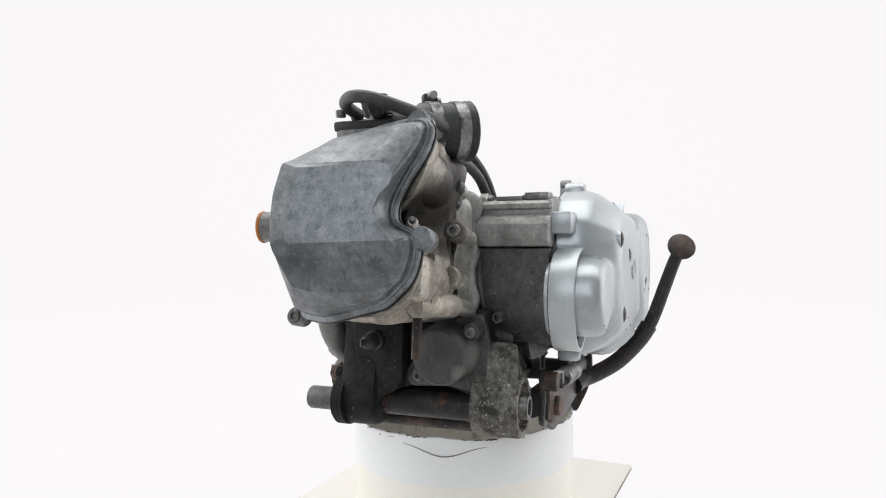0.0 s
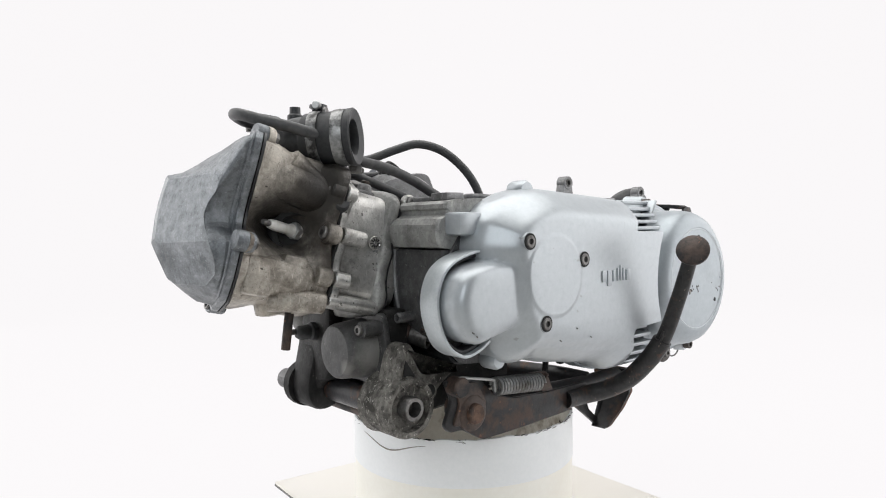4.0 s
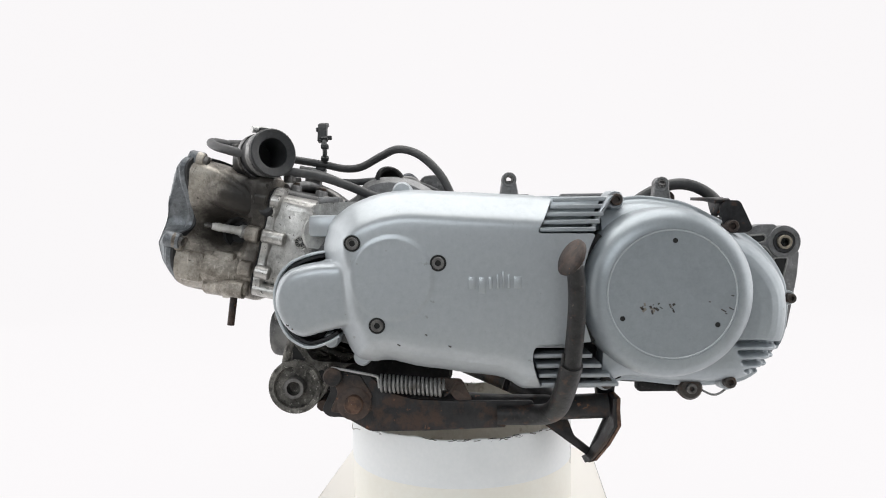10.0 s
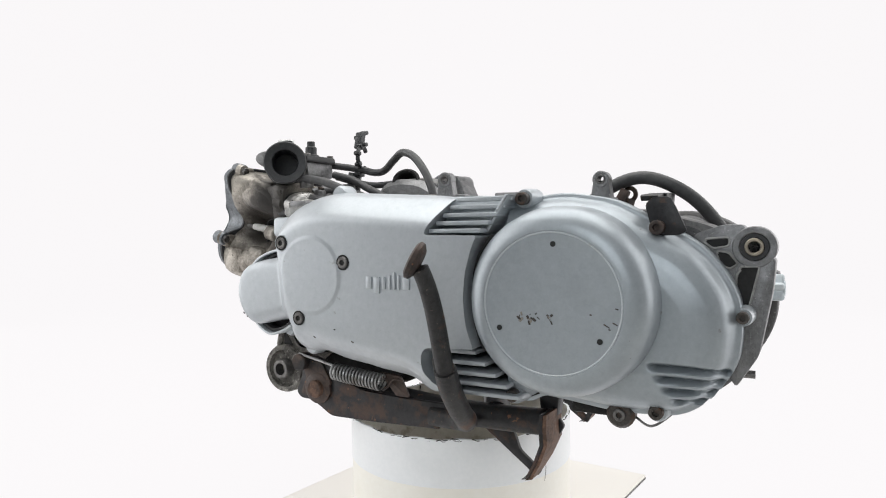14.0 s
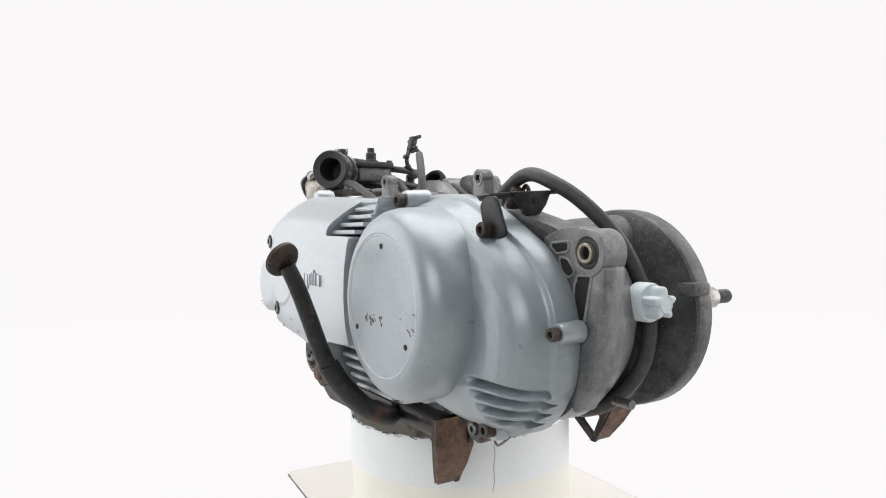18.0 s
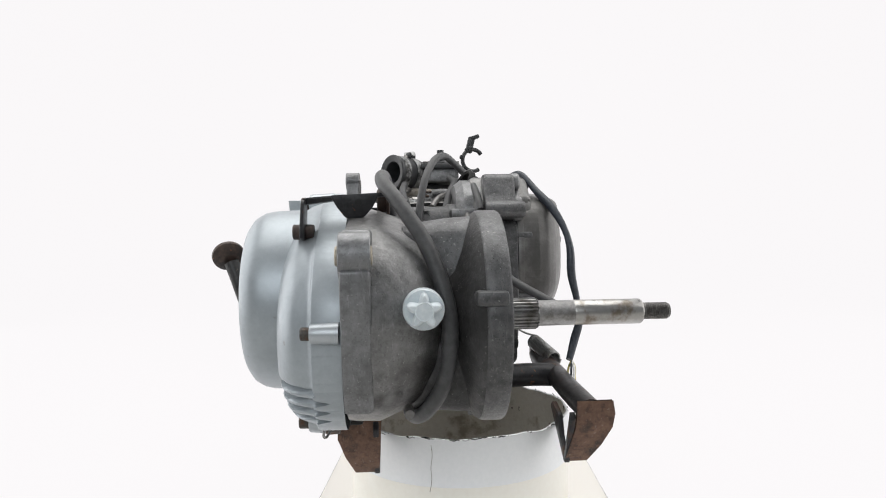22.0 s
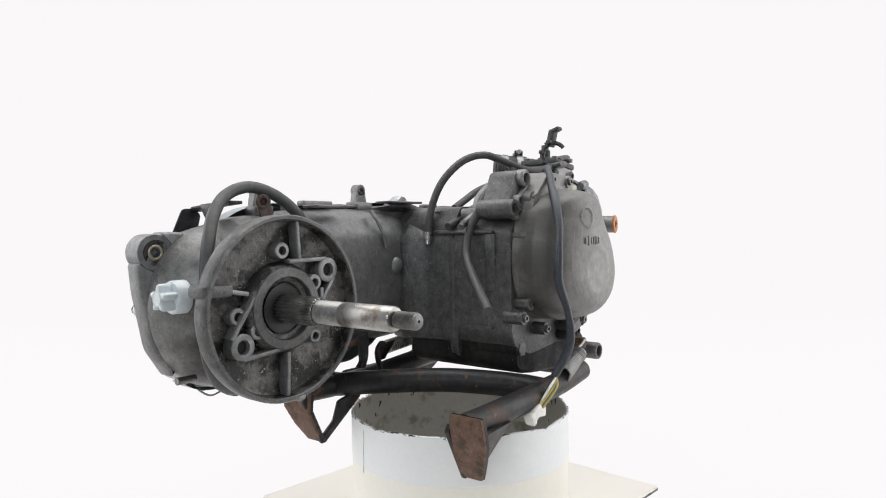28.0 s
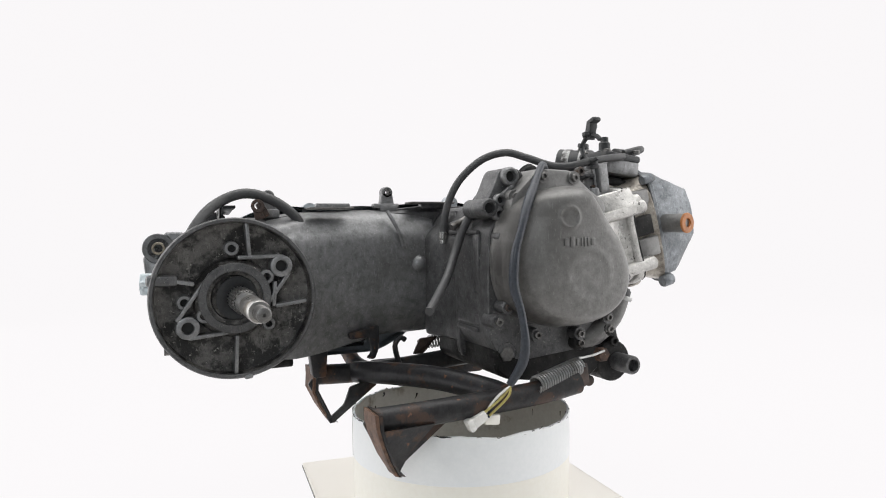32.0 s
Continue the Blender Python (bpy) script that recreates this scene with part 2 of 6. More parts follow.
ORANGE = surface("orange_plastic", (0.42, 0.150, 0.040), (0.50, 0.185, 0.052), (0.27, 0.105, 0.042), 0.0, 0.45, 60, 300, (0.5, 0.7), 0.1, 0.05)
CAPMAT = surface("milky_white_plastic", (0.62, 0.68, 0.71), (0.70, 0.75, 0.77), (0.50, 0.56, 0.60), 0.0, 0.32, 50, 300, (0.5, 0.7), 0.05, 0.05)
CERAMIC = surface("white_ceramic", (0.74, 0.73, 0.70), (0.78, 0.77, 0.74), (0.55, 0.53, 0.48), 0.0, 0.3, 60, 300, (0.5, 0.7), 0.02, 0.05)
WIRE_Y = surface("yellow_wire", (0.40, 0.34, 0.10), (0.46, 0.39, 0.13), (0.22, 0.19, 0.08), 0.0, 0.5, 80, 300, (0.5, 0.7), 0.05, 0.05)
BLUETAPE = surface("blue_black_sleeve", (0.022, 0.027, 0.036), (0.04, 0.047, 0.06), (0.09, 0.09, 0.09), 0.0, 0.42, 60, 300, (0.6, 0.75), 0.15, 0.08)


# ---- mesh tools ----
def catmull(pts, per=8, closed=False):
    pts = [Vector(p) for p in pts]
    n, out = len(pts), []
    for i in range(n if closed else n - 1):
        p0 = pts[(i - 1) % n] if closed or i else pts[0]
        p1, p2 = pts[i], pts[(i + 1) % n]
        p3 = pts[(i + 2) % n] if closed or i + 2 < n else pts[-1]
        for k in range(per):
            u = k / per
            out.append(0.5 * (2 * p1 + (p2 - p0) * u + (2 * p0 - 5 * p1 + 4 * p2 - p3) * u * u + (3 * p1 - p0 - 3 * p2 + p3) * u ** 3))
    if not closed:
        out.append(pts[-1])
    return out


def fillet(poly, r=0.006, seg=4):
    """A polygon with rounded corners; a third number in a corner is its own radius."""
    out, n = [], len(poly)
    for i in range(n):
        p, a, b = Vector(poly[i][:2]), Vector(poly[i - 1][:2]), Vector(poly[(i + 1) % n][:2])
        rr = poly[i][2] if len(poly[i]) > 2 else r
        da, db = a - p, b - p
        cut = min(rr, da.length * 0.48, db.length * 0.48)
        s, e = p + da.normalized() * cut, p + db.normalized() * cut
        for k in range(seg + 1):
            u = k / seg
            out.append(tuple(s * (1 - u) ** 2 + p * 2 * u * (1 - u) + e * u * u))
    return out


def area2(o):
    return sum(o[i - 1][0] * o[i][1] - o[i][0] * o[i - 1][1] for i in range(len(o)))


def normals2(o):
    """Outward normals of a closed outline."""
    sgn, n, out = (1 if area2(o) > 0 else -1), len(o), []
    for i in range(n):
        d = Vector((o[(i + 1) % n][0] - o[i - 1][0], o[(i + 1) % n][1] - o[i - 1][1]))
        d = d.normalized() if d.length > 1e-9 else Vector((1, 0))
        out.append(Vector((d.y, -d.x)) * sgn)
    return out


SIDE = Matrix(((1, 0, 0, 0), (0, 0, 1, 0), (0, 1, 0, 0), (0, 0, 0, 1)))    # (a, b, depth) -> x, z, y
REAR = Matrix(((0, 0, 1, 0), (1, 0, 0, 0), (0, 1, 0, 0), (0, 0, 0, 1)))    # (a, b, depth) -> y, z, x
FLAT = Matrix.Identity(4)


def rings(bm, loops, cap=(True, True), flat=()):
    """Loops of points joined into a skin; the caps and the bands named in flat stay flat-shaded."""
    vs = [[bm.verts.new(p) for p in lp] for lp in loops]
    n = len(vs[0])
    for k, (a, b) in enumerate(zip(vs, vs[1:])):
        for i in range(n):
            j = (i + 1) % n
            bm.faces.new((a[i], a[j], b[j], b[i])).smooth = k not in flat
    if cap[0]:
        bm.faces.new(vs[0][::-1])
    if cap[1]:
        bm.faces.new(vs[-1])
    return bm


def prism(outline, profile, m=SIDE, weights=None, bm=None, cap=(True, True)):
    """An outline swept in depth; profile: (inset, depth) from end to end."""
    bm = bm or bmesh.new()
    nn = normals2(outline)
    w = weights or [1] * len(outline)
    loops = [[m @ Vector((p[0] - q.x * ins * k, p[1] - q.y * ins * k, dep)) for p, q, k in zip(outline, nn, w)] for ins, dep in profile]
    return rings(bm, loops, cap)


def slab(outline, d0, d1, r=0.002, m=SIDE, bm=None):
    s = 1 if d1 > d0 else -1
    return prism(outline, [(r, d0), (r * 0.3, d0 + s * r * 0.3), (0, d0 + s * r), (0, d1 - s * r), (r * 0.3, d1 - s * r * 0.3), (r, d1)], m, None, bm)


def basis(origin, axis):
    q = Vector(axis).normalized().to_track_quat("Z", "Y").to_matrix().to_4x4()
    return Matrix.Translation(origin) @ q


def lathe(profile, origin, axis, seg=24, bm=None, cap=True):
    """(radius, height) pairs turned about an axis."""
    bm = bm or bmesh.new()
    m = basis(origin, axis)
    loops = [[m @ Vector((max(r, 1e-5) * math.cos(2 * math.pi * i / seg), max(r, 1e-5) * math.sin(2 * math.pi * i / seg), h)) for i in range(seg)] for r, h in profile]
    return rings(bm, loops, (cap, cap), [k for k in range(len(profile) - 1) if profile[k][1] == profile[k + 1][1]])


def rod(p0, p1, r, seg=16, bev=0.15, bm=None):
    p0, p1 = Vector(p0), Vector(p1)
    n = (p1 - p0).length
    return lathe([(r * (1 - bev), 0), (r, r * bev), (r, n - r * bev), (r * (1 - bev), n)], p0, p1 - p0, seg, bm)


def tube(pts, r, seg=12, per=8, bm=None, smooth=True):
    bm = bm or bmesh.new()
    path = catmull(pts, per) if smooth else [Vector(p) for p in pts]
    up, loops = Vector((0.13, 0.21, 0.97)), []
    for i, p in enumerate(path):
        d = (path[min(i + 1, len(path) - 1)] - path[max(i - 1, 0)]).normalized()
        x = (up - d * up.dot(d)).normalized()
        y = d.cross(x)
        up = x
        rr = r(i / (len(path) - 1)) if callable(r) else r
        loops.append([p + (x * math.cos(2 * math.pi * k / seg) + y * math.sin(2 * math.pi * k / seg)) * rr for k in range(seg)])
    return rings(bm, loops)


def block(c, size, bev=0.002, m=None, bm=None):
    """A box with rounded edges, round c; m turns it."""
    x, y, z = (v / 2 for v in size)
    mm = Matrix.Translation(c) @ (m or Matrix.Identity(4))
    o = fillet([(-x, -y), (x, -y), (x, y), (-x, y)], bev * 1.5, 2)
    return slab(o, -z, z, min(bev, z * 0.6), mm, bm)


def coil(p0, p1, r, wire, turns, seg=6):
    p0, p1 = Vector(p0), Vector(p1)
    m = basis(p0, p1 - p0)
    n, k = (p1 - p0).length, int(turns * 14)
    return tube([m @ Vector((r * math.cos(2 * math.pi * turns * i / k), r * math.sin(2 * math.pi * turns * i / k), n * i / k)) for i in range(k + 1)], wire, seg, 1, None, False)


def ring(c, axis, r, w, seg=40):
    """A thin raised ring."""
    return lathe([(r - w, 0), (r - w * 0.4, w * 0.7), (r + w * 0.4, w * 0.7), (r + w, 0)], c, axis, seg, None, False)


def obj(name, bm, mat, parent, label="", sharp=38):
    bmesh.ops.recalc_face_normals(bm, faces=bm.faces)
    me = bpy.data.meshes.new(name)
    bm.to_mesh(me)
    bm.free()
    me.set_sharp_from_angle(angle=radians(sharp))
    me.materials.append(mat)
    ob = new(name, me)
    ob.parent = parent
    if label:
        ob["label"] = label
    return ob


part = obj


def bolt(p, axis, r, parent, mat=None, h=None, name="bolt", socket=True, label=""):
    """A socket-head bolt that sits at p and points along axis."""
    h = h or r * 1.1
    q = r * 0.5
    prof = [(r * 0.95, -r * 0.5), (r, 0), (r, h - r * 0.15), (r * 0.88, h)]
    prof += [(q, h), (q * 0.95, h - r * 0.6), (0, h - r * 0.6)] if socket else [(0, h)]
    return part(name, lathe(prof, p, axis, 16), mat or BOLT, parent, label)


def hexbolt(p, axis, r, parent, mat=None, h=None, label=""):
    o = [(r * math.cos(math.pi * k / 3), r * math.sin(math.pi * k / 3)) for k in range(6)]
    h = h or r * 0.9
    return part("hex_bolt", prism(o, [(0, -r * 0.4), (0, h * 0.8), (r * 0.12, h)], basis(p, axis)), mat or BOLT, parent, label)


def hole(p, axis, r, parent, mat=None):
    """A disc that paints a bore's shaded bottom, black unless mat is given."""
    return part("bore", lathe([(r, 0), (r, 0.0003), (0, 0.0003)], p, axis, 16), mat or VOID, parent)


def hoop(p, axis, ro, ri, h, seg=28):
    """A ring with an open bore."""
    e = min(0.0008, (ro - ri) * 0.3)
    return lathe([(ri, e), (ri + e, 0), (ro - e, 0), (ro, e), (ro, h - e), (ro - e, h), (ri + e, h), (ri, h - e), (ri, e)], p, axis, seg, None, False)


def depth_in(poly, x, z):
    """Signed distance of grid points to a closed outline, positive inside."""
    a = np.array(poly)
    b = np.roll(a, -1, 0)
    best, inside = np.full(x.shape, 9.0), np.zeros(x.shape, bool)
    for (ax, az), (bx, bz) in zip(a, b):
        dx, dz = bx - ax, bz - az
        u = np.clip(((x - ax) * dx + (z - az) * dz) / max(dx * dx + dz * dz, 1e-12), 0, 1)
        best = np.minimum(best, np.hypot(x - ax - u * dx, z - az - u * dz))
        if abs(dz) > 1e-12:
            inside ^= ((az > z) != (bz > z)) & (x < ax + (z - az) * dx / dz)
    return np.where(inside, best, -best)


def relief(keep, height, back, step=0.0022):
    """A domed shell over the outline keep; height(x, z) gives its outer side, back the depth of its rear edge."""
    xs = np.arange(min(p[0] for p in keep) - step, max(p[0] for p in keep) + 2 * step, step)
    zs = np.arange(min(p[1] for p in keep) - step, max(p[1] for p in keep) + 2 * step, step)
    gx, gz = np.meshgrid(xs, zs, indexing="ij")
    s = depth_in(keep, gx, gz)
    s = np.where(np.abs(s) < step * 0.12, step * 0.12 * np.sign(s + 1e-9), s)
    bm, pts, faces = bmesh.new(), {}, []

    def key_of(i, j, k, l):
        if (i, j) == (k, l):
            pts[(i, j)] = (xs[i], zs[j])
            return (i, j)
        key = tuple(sorted(((i, j), (k, l))))
        u = s[i, j] / (s[i, j] - s[k, l])
        pts[key] = (xs[i] + (xs[k] - xs[i]) * u, zs[j] + (zs[l] - zs[j]) * u)
        return key
    for i in range(len(xs) - 1):
        for j in range(len(zs) - 1):
            c = [(i, j), (i + 1, j), (i + 1, j + 1), (i, j + 1)]
            v = [s[q] > 0 for q in c]
            if not any(v):
                continue
            f = []
            for n in range(4):
                p, q = c[n], c[(n + 1) % 4]
                if v[n]:
                    f.append(key_of(*p, *p))
                if v[n] != v[(n + 1) % 4]:
                    f.append(key_of(*p, *q))
            if len(f) > 2:
                faces.append(f)
    ks = list(pts)
    px, pz = np.array([pts[k][0] for k in ks]), np.array([pts[k][1] for k in ks])
    py = height(px, pz)
    vs = {k: bm.verts.new((px[n], py[n], pz[n])) for n, k in enumerate(ks)}
    for f in faces:
        bm.faces.new([vs[k] for k in f]).smooth = True
    rim = [e for e in bm.edges if len(e.link_faces) == 1]
    low = {}
    for e in rim:
        for v in e.verts:
            if v not in low:
                low[v] = bm.verts.new((v.co.x, back, v.co.z))
    for e in rim:
        p, q = e.verts
        bm.faces.new((p, q, low[q], low[p])).smooth = True
    return bm


# ---- setting: white sweep, open towards the camera ----
GROUND_Z = 0.0585


def glow_sheet(name, colour, strength):
    m, nt, b = nodes_of(name)
    b.inputs["Base Color"].default_value = (0.02, 0.02, 0.02, 1)
    b.inputs["Roughness"].default_value = 1.0
    b.inputs["Specular IOR Level"].default_value = 0.0
    b.inputs["Emission Color"].default_value = (*colour, 1)
    b.inputs["Emission Strength"].default_value = strength
    return m


def build_setting():
    sweep = glow_sheet("backlit_white_sheet", (0.945, 0.925, 0.935), 1.0)
    side = glow_sheet("added_side_glow", (0.96, 0.95, 0.95), 2.2)
    bm, rows = bmesh.new(), []
    for y, h in ((-0.28, 0.0), (2.6, 0.0), (2.9, 0.03), (3.15, 0.15), (3.3, 0.4), (3.35, 0.8), (3.35, 3.2)):
        rows.append([bm.verts.new((x, y, GROUND_Z + h)) for x in (-3.6, 3.6)])
    for a, b in zip(rows, rows[1:]):
        bm.faces.new((a[0], a[1], b[1], b[0])).smooth = True
    tagged(obj("backdrop", bm, sweep, None), "bright white backlit studio sweep under and behind the turntable", "backdrop", kind="structure")
    # unseen glowing sheets added at both sides to brighten the engine's flanks
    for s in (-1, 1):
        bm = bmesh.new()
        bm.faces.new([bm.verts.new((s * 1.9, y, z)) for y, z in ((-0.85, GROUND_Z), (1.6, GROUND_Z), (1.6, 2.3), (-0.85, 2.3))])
        tagged(obj("backdrop", bm, side, None), "bright white side sheet added out of view to light the flanks", "backdrop", kind="structure")
    bm = bmesh.new()
    bm.faces.new([bm.verts.new((8 * math.cos(2 * math.pi * i / 64), 8 * math.sin(2 * math.pi * i / 64), GROUND_Z - 0.004)) for i in range(64)])
    tagged(obj("ground", bm, STUDIO_FLOOR, None), "dull grey studio floor", "floor", kind="structure")


build_setting()


# ---- turntable board and cut bucket ----
def build_board():
    o = [(0.27 * math.cos(radians(40 + 90 * k)), 0.27 * math.sin(radians(40 + 90 * k))) for k in range(4)]
    root = new("turntable_board")
    part("panel", slab(fillet(o, 0.004, 2), GROUND_Z, 0.0630, 0.0012, FLAT), BOARD, root)
    n = [Vector(p) for p in o]
    for i in range(4):
        a, b = n[i], n[(i + 1) % 4]
        d = (b - a).normalized()
        out = Vector((d.y, -d.x))
        a, b = a + d * 0.004 + out * 0.0002, b - d * 0.004 + out * 0.0002
        bm = prism([(a.x, a.y), (b.x, b.y), (b.x + out.x * 0.0006, b.y + out.y * 0.0006), (a.x + out.x * 0.0006, a.y + out.y * 0.0006)], [(0, GROUND_Z), (0, 0.0612)], FLAT)
        part("edge_strip", bm, STEEL_DARK, root, "dark strip along the board edge")
    return tagged(root, "square cream turntable board with dark edges under the bucket", "board")


def build_bucket():
    root = new("bucket")
    seg, bm = 96, bmesh.new()

    def rim(i, z):
        a = 2 * math.pi * i / seg
        return z + 0.0034 * noise.noise((math.cos(a) * 4, math.sin(a) * 4, 1)) + 0.0014 * noise.noise((math.cos(a) * 19, math.sin(a) * 19, 2))

    def wall(pr):
        b2, loops = bmesh.new(), []
        for r, z, jag in pr:
            loops.append([Vector((r * math.cos(2 * math.pi * i / seg), r * math.sin(2 * math.pi * i / seg) - 0.003, rim(i, z) if jag else z)) for i in range(seg)])
        return rings(b2, loops, (False, False))

    bm.free()
    part("lower_wall", wall([(0.1445, 0.0632, 0), (0.1447, 0.10, 0), (0.1448, 0.124, 0)]), CREAM, root, "cream plastic lower wall")
    part("white_band", wall([(0.1448, 0.1232, 0), (0.1456, 0.1240, 0), (0.1456, 0.150, 0), (0.1456, 0.1793, 1), (0.1442, 0.1800, 1), (0.1422, 0.1793, 1)]), WHITE, root, "white band below a roughly cut rim")
    part("inner_wall", wall([(0.1424, 0.1790, 1), (0.1418, 0.15, 0), (0.1415, 0.066, 0), (0.10, 0.0645, 0), (0.001, 0.0645, 0)]), GRIME, root, "grey grimy inside wall")
    rnd = random.Random(5)
    for k in range(90):
        a = rnd.uniform(0, 2 * math.pi)
        i = a / (2 * math.pi) * seg
        z = rim(i, 0.1796) - (rnd.uniform(0, 0.004) if k % 4 == 0 else 0.0)
        ln, r = rnd.uniform(0.003, 0.012), 0.1452
        pts = [(r * math.cos(a + s * ln / r), r * math.sin(a + s * ln / r) - 0.003, z + rnd.uniform(-0.0012, 0.0012)) for s in (0, 0.35, 0.7, 1)]
        part("grease_streak", tube(pts, rnd.uniform(0.00025, 0.0007), 6, 2), CASE_DARK, root)
    for k in range(44):
        a = rnd.uniform(0, 2 * math.pi)
        z, ln = rnd.uniform(0.130, 0.179), rnd.uniform(0.002, 0.010)
        pts = [(0.1414 * math.cos(a + s * 0.03 * rnd.uniform(-1, 1)), 0.1414 * math.sin(a) - 0.003, z - s * ln) for s in (0, 0.5, 1)]
        part("grease_streak", tube(pts, lambda u, w=rnd.uniform(0.0005, 0.0016): w * (1 - 0.8 * u), 6, 2), RUST_DARK, root)
    # thin brown line draws the shade of a fold in the band
    part("fold_line", tube([(0.1457 * math.cos(t), 0.1457 * math.sin(t) - 0.003, 0.1715 - 0.012 * math.exp(-((t - radians(190)) / 0.22) ** 2)) for t in [radians(170 + 4 * k) for k in range(11)]], lambda u: 0.0002 + 0.0006 * math.sin(math.pi * u), 6, 3), GRIME_AND_FOLD, root)
    ca = radians(-18)
    part("crack", tube([(0.1457 * math.cos(ca + d), 0.1457 * math.sin(ca + d) - 0.003, z) for d, z in ((0.0, 0.172), (0.008, 0.160), (-0.004, 0.146), (0.002, 0.132), (-0.014, 0.118))], 0.0003, 6, 4), GRIME_AND_FOLD, root, "thin dark crack")
    return tagged(root, "cut-off white plastic bucket with a rough greasy rim", "bucket")


board, bucket = build_board(), build_bucket()

# ---- the engine: x to its rear, y to its right side, z up ----
engine = tagged(new("scooter_engine"), "used scooter engine with silver belt cover, resting on a cut bucket", "engine")
LEFT, RIGHT, REARWARD, FORWARD = (0, -1, 0), (0, 1, 0), (1, 0, 0), (-1, 0, 0)


def build_left_covers():
    # inner belt case with the clutch bulge
    o = fillet([(0.10, 0.455), (0.164, 0.450), (0.20, 0.455), (0.25, 0.447), (0.303, 0.418), (0.330, 0.402), (0.350, 0.378), (0.361, 0.356), (0.364, 0.330),
                (0.360, 0.293), (0.338, 0.261), (0.312, 0.243), (0.253, 0.240), (0.178, 0.249), (0.165, 0.240), (0.145, 0.240), (0.077, 0.240), (0.03, 0.262), (0.0, 0.30), (0.0, 0.42), (0.03, 0.452)], 0.016, 4)

    def lobe(x, z):
        e = np.clip(depth_in(o, x, z), 0, 1)
        y = np.interp(e, (0, 0.0012, 0.0044, 0.0062, 0.0080, 0.0100, 0.0135, 0.018, 0.024, 0.032, 0.045), (0.1520, 0.1532, 0.1540, 0.1575, 0.1635, 0.1690, 0.1738, 0.1778, 0.1815, 0.1845, 0.1870))
        y = np.where(x < 0.150, 0.1545, y)
        # four rounded ribs with grooves between them, low at the back
        q = z + 0.10 * (x - 0.32) + 2.2 * (x - 0.325) ** 2
        near = np.clip((x - 0.286 - 0.5 * (0.297 - q)) / 0.006, 0, 1) * np.clip((0.3555 - x) / 0.006, 0, 1) * np.clip((0.2995 - q) / 0.002, 0, 1) * np.clip((q - 0.2535) / 0.002, 0, 1)
        return -(y - 0.0125 * near * (0.5 - 0.5 * np.cos((0.2985 - q) / 0.0108 * 2 * math.pi)) ** 1.6)
    inner = part("belt_case_cover", relief(o, lobe, -0.1285, 0.0013), SILVER_DULL, engine, "silver painted cover round the clutch", 50)
    part("clutch_bulge", lathe([(0.0895, -0.02), (0.0895, 0.004), (0.0893, 0.022), (0.0890, 0.040), (0.0884, 0.050), (0.0866, 0.0585), (0.0820, 0.0665), (0.0745, 0.0719), (0.0675, 0.0735), (0.0662, 0.0735), (0.0655, 0.0728), (0, 0.0728)],
                               (0.212, -0.154, 0.351), LEFT, 72), SILVER_DULL, inner, "round silver clutch bulge with marks")
    # black sectors fill the gap round the bulge and stand for its shade
    for t0, t1, y in ((138, 214, -0.2050), (215, 250, -0.1600)):
        sec = [(0.212 + r * math.cos(radians(t)), 0.351 + r * math.sin(radians(t))) for r, ts in ((0.0860, range(t0, t1 + 1)), (0.0932, range(t1, t0 - 1, -1))) for t in ts]
        part("gap_shade", slab(sec, -0.150, y, 0.0004), VOID, inner, "black filler painting the shade in the gap round the bulge")
    part("groove_ring", ring((0.212, -0.2268, 0.351), LEFT, 0.0648, 0.0009, 72), SILVER_WORN, inner)
    # small black discs paint the shade of the pin holes
    for x, z in ((0.215, 0.405), (0.162, 0.327), (0.257, 0.320)):
        part("pin_hole", lathe([(0.0026, 0), (0.0026, 0.0006), (0.0, 0.0006)], (x, -0.2267, z), LEFT, 14), VOID, inner)
    rnd = random.Random(11)
    for k in range(20):
        x, z = rnd.choice((0.184, 0.192, 0.199, 0.211)) + rnd.uniform(-0.003, 0.003), 0.3375 + rnd.uniform(-0.0045, 0.0045)
        part("scratch_mark", block((x, -0.2269, z), (rnd.uniform(0.0008, 0.0026), 0.0005, rnd.uniform(0.0012, 0.0050)), 0.0002, Matrix.Rotation(rnd.uniform(-1.2, 1.2), 4, "Y")), rnd.choice((BOLT, GRIME_AND_FOLD)), inner)
    for x, z, w in ((0.263, 0.334, 0.006), (0.2655, 0.331, 0.002), (0.2705, 0.336, 0.005), (0.273, 0.327, 0.0015), (0.249, 0.343, 0.002), (0.272, 0.349, 0.003)):
        part("scratch_mark", block((x, -0.2269, z), (w, 0.0005, 0.0011), 0.0002, Matrix.Rotation(w * 90, 4, "Y")), BOLT, inner)
    for k in range(16):
        t = radians(rnd.uniform(-150, -20))
        q = Vector((0.212 + 0.0884 * math.cos(t), -0.172 - rnd.uniform(0, 0.02), 0.351 + 0.0884 * math.sin(t)))
        part("scuff", block(q, (rnd.uniform(0.002, 0.007), 0.0012, 0.0012), 0.0003, Matrix.Rotation(-t + rnd.uniform(0.6, 2.4), 4, "Y")), GRIME_AND_FOLD, inner)
    # cooling louvres
    for k, z in enumerate((0.4492, 0.4412, 0.4332, 0.4252, 0.4175)):
        part("louvre", slab(fillet([(0.0985 - 0.0045 * k, z - 0.0022), (0.160 - 0.0055 * k, z - 0.0022), (0.160 - 0.0055 * k, z + 0.0022), (0.0985 - 0.0045 * k, z + 0.0022)], 0.001, 2), -0.150, -0.1900 - 0.0068 * k, 0.0012), SILVER, inner)
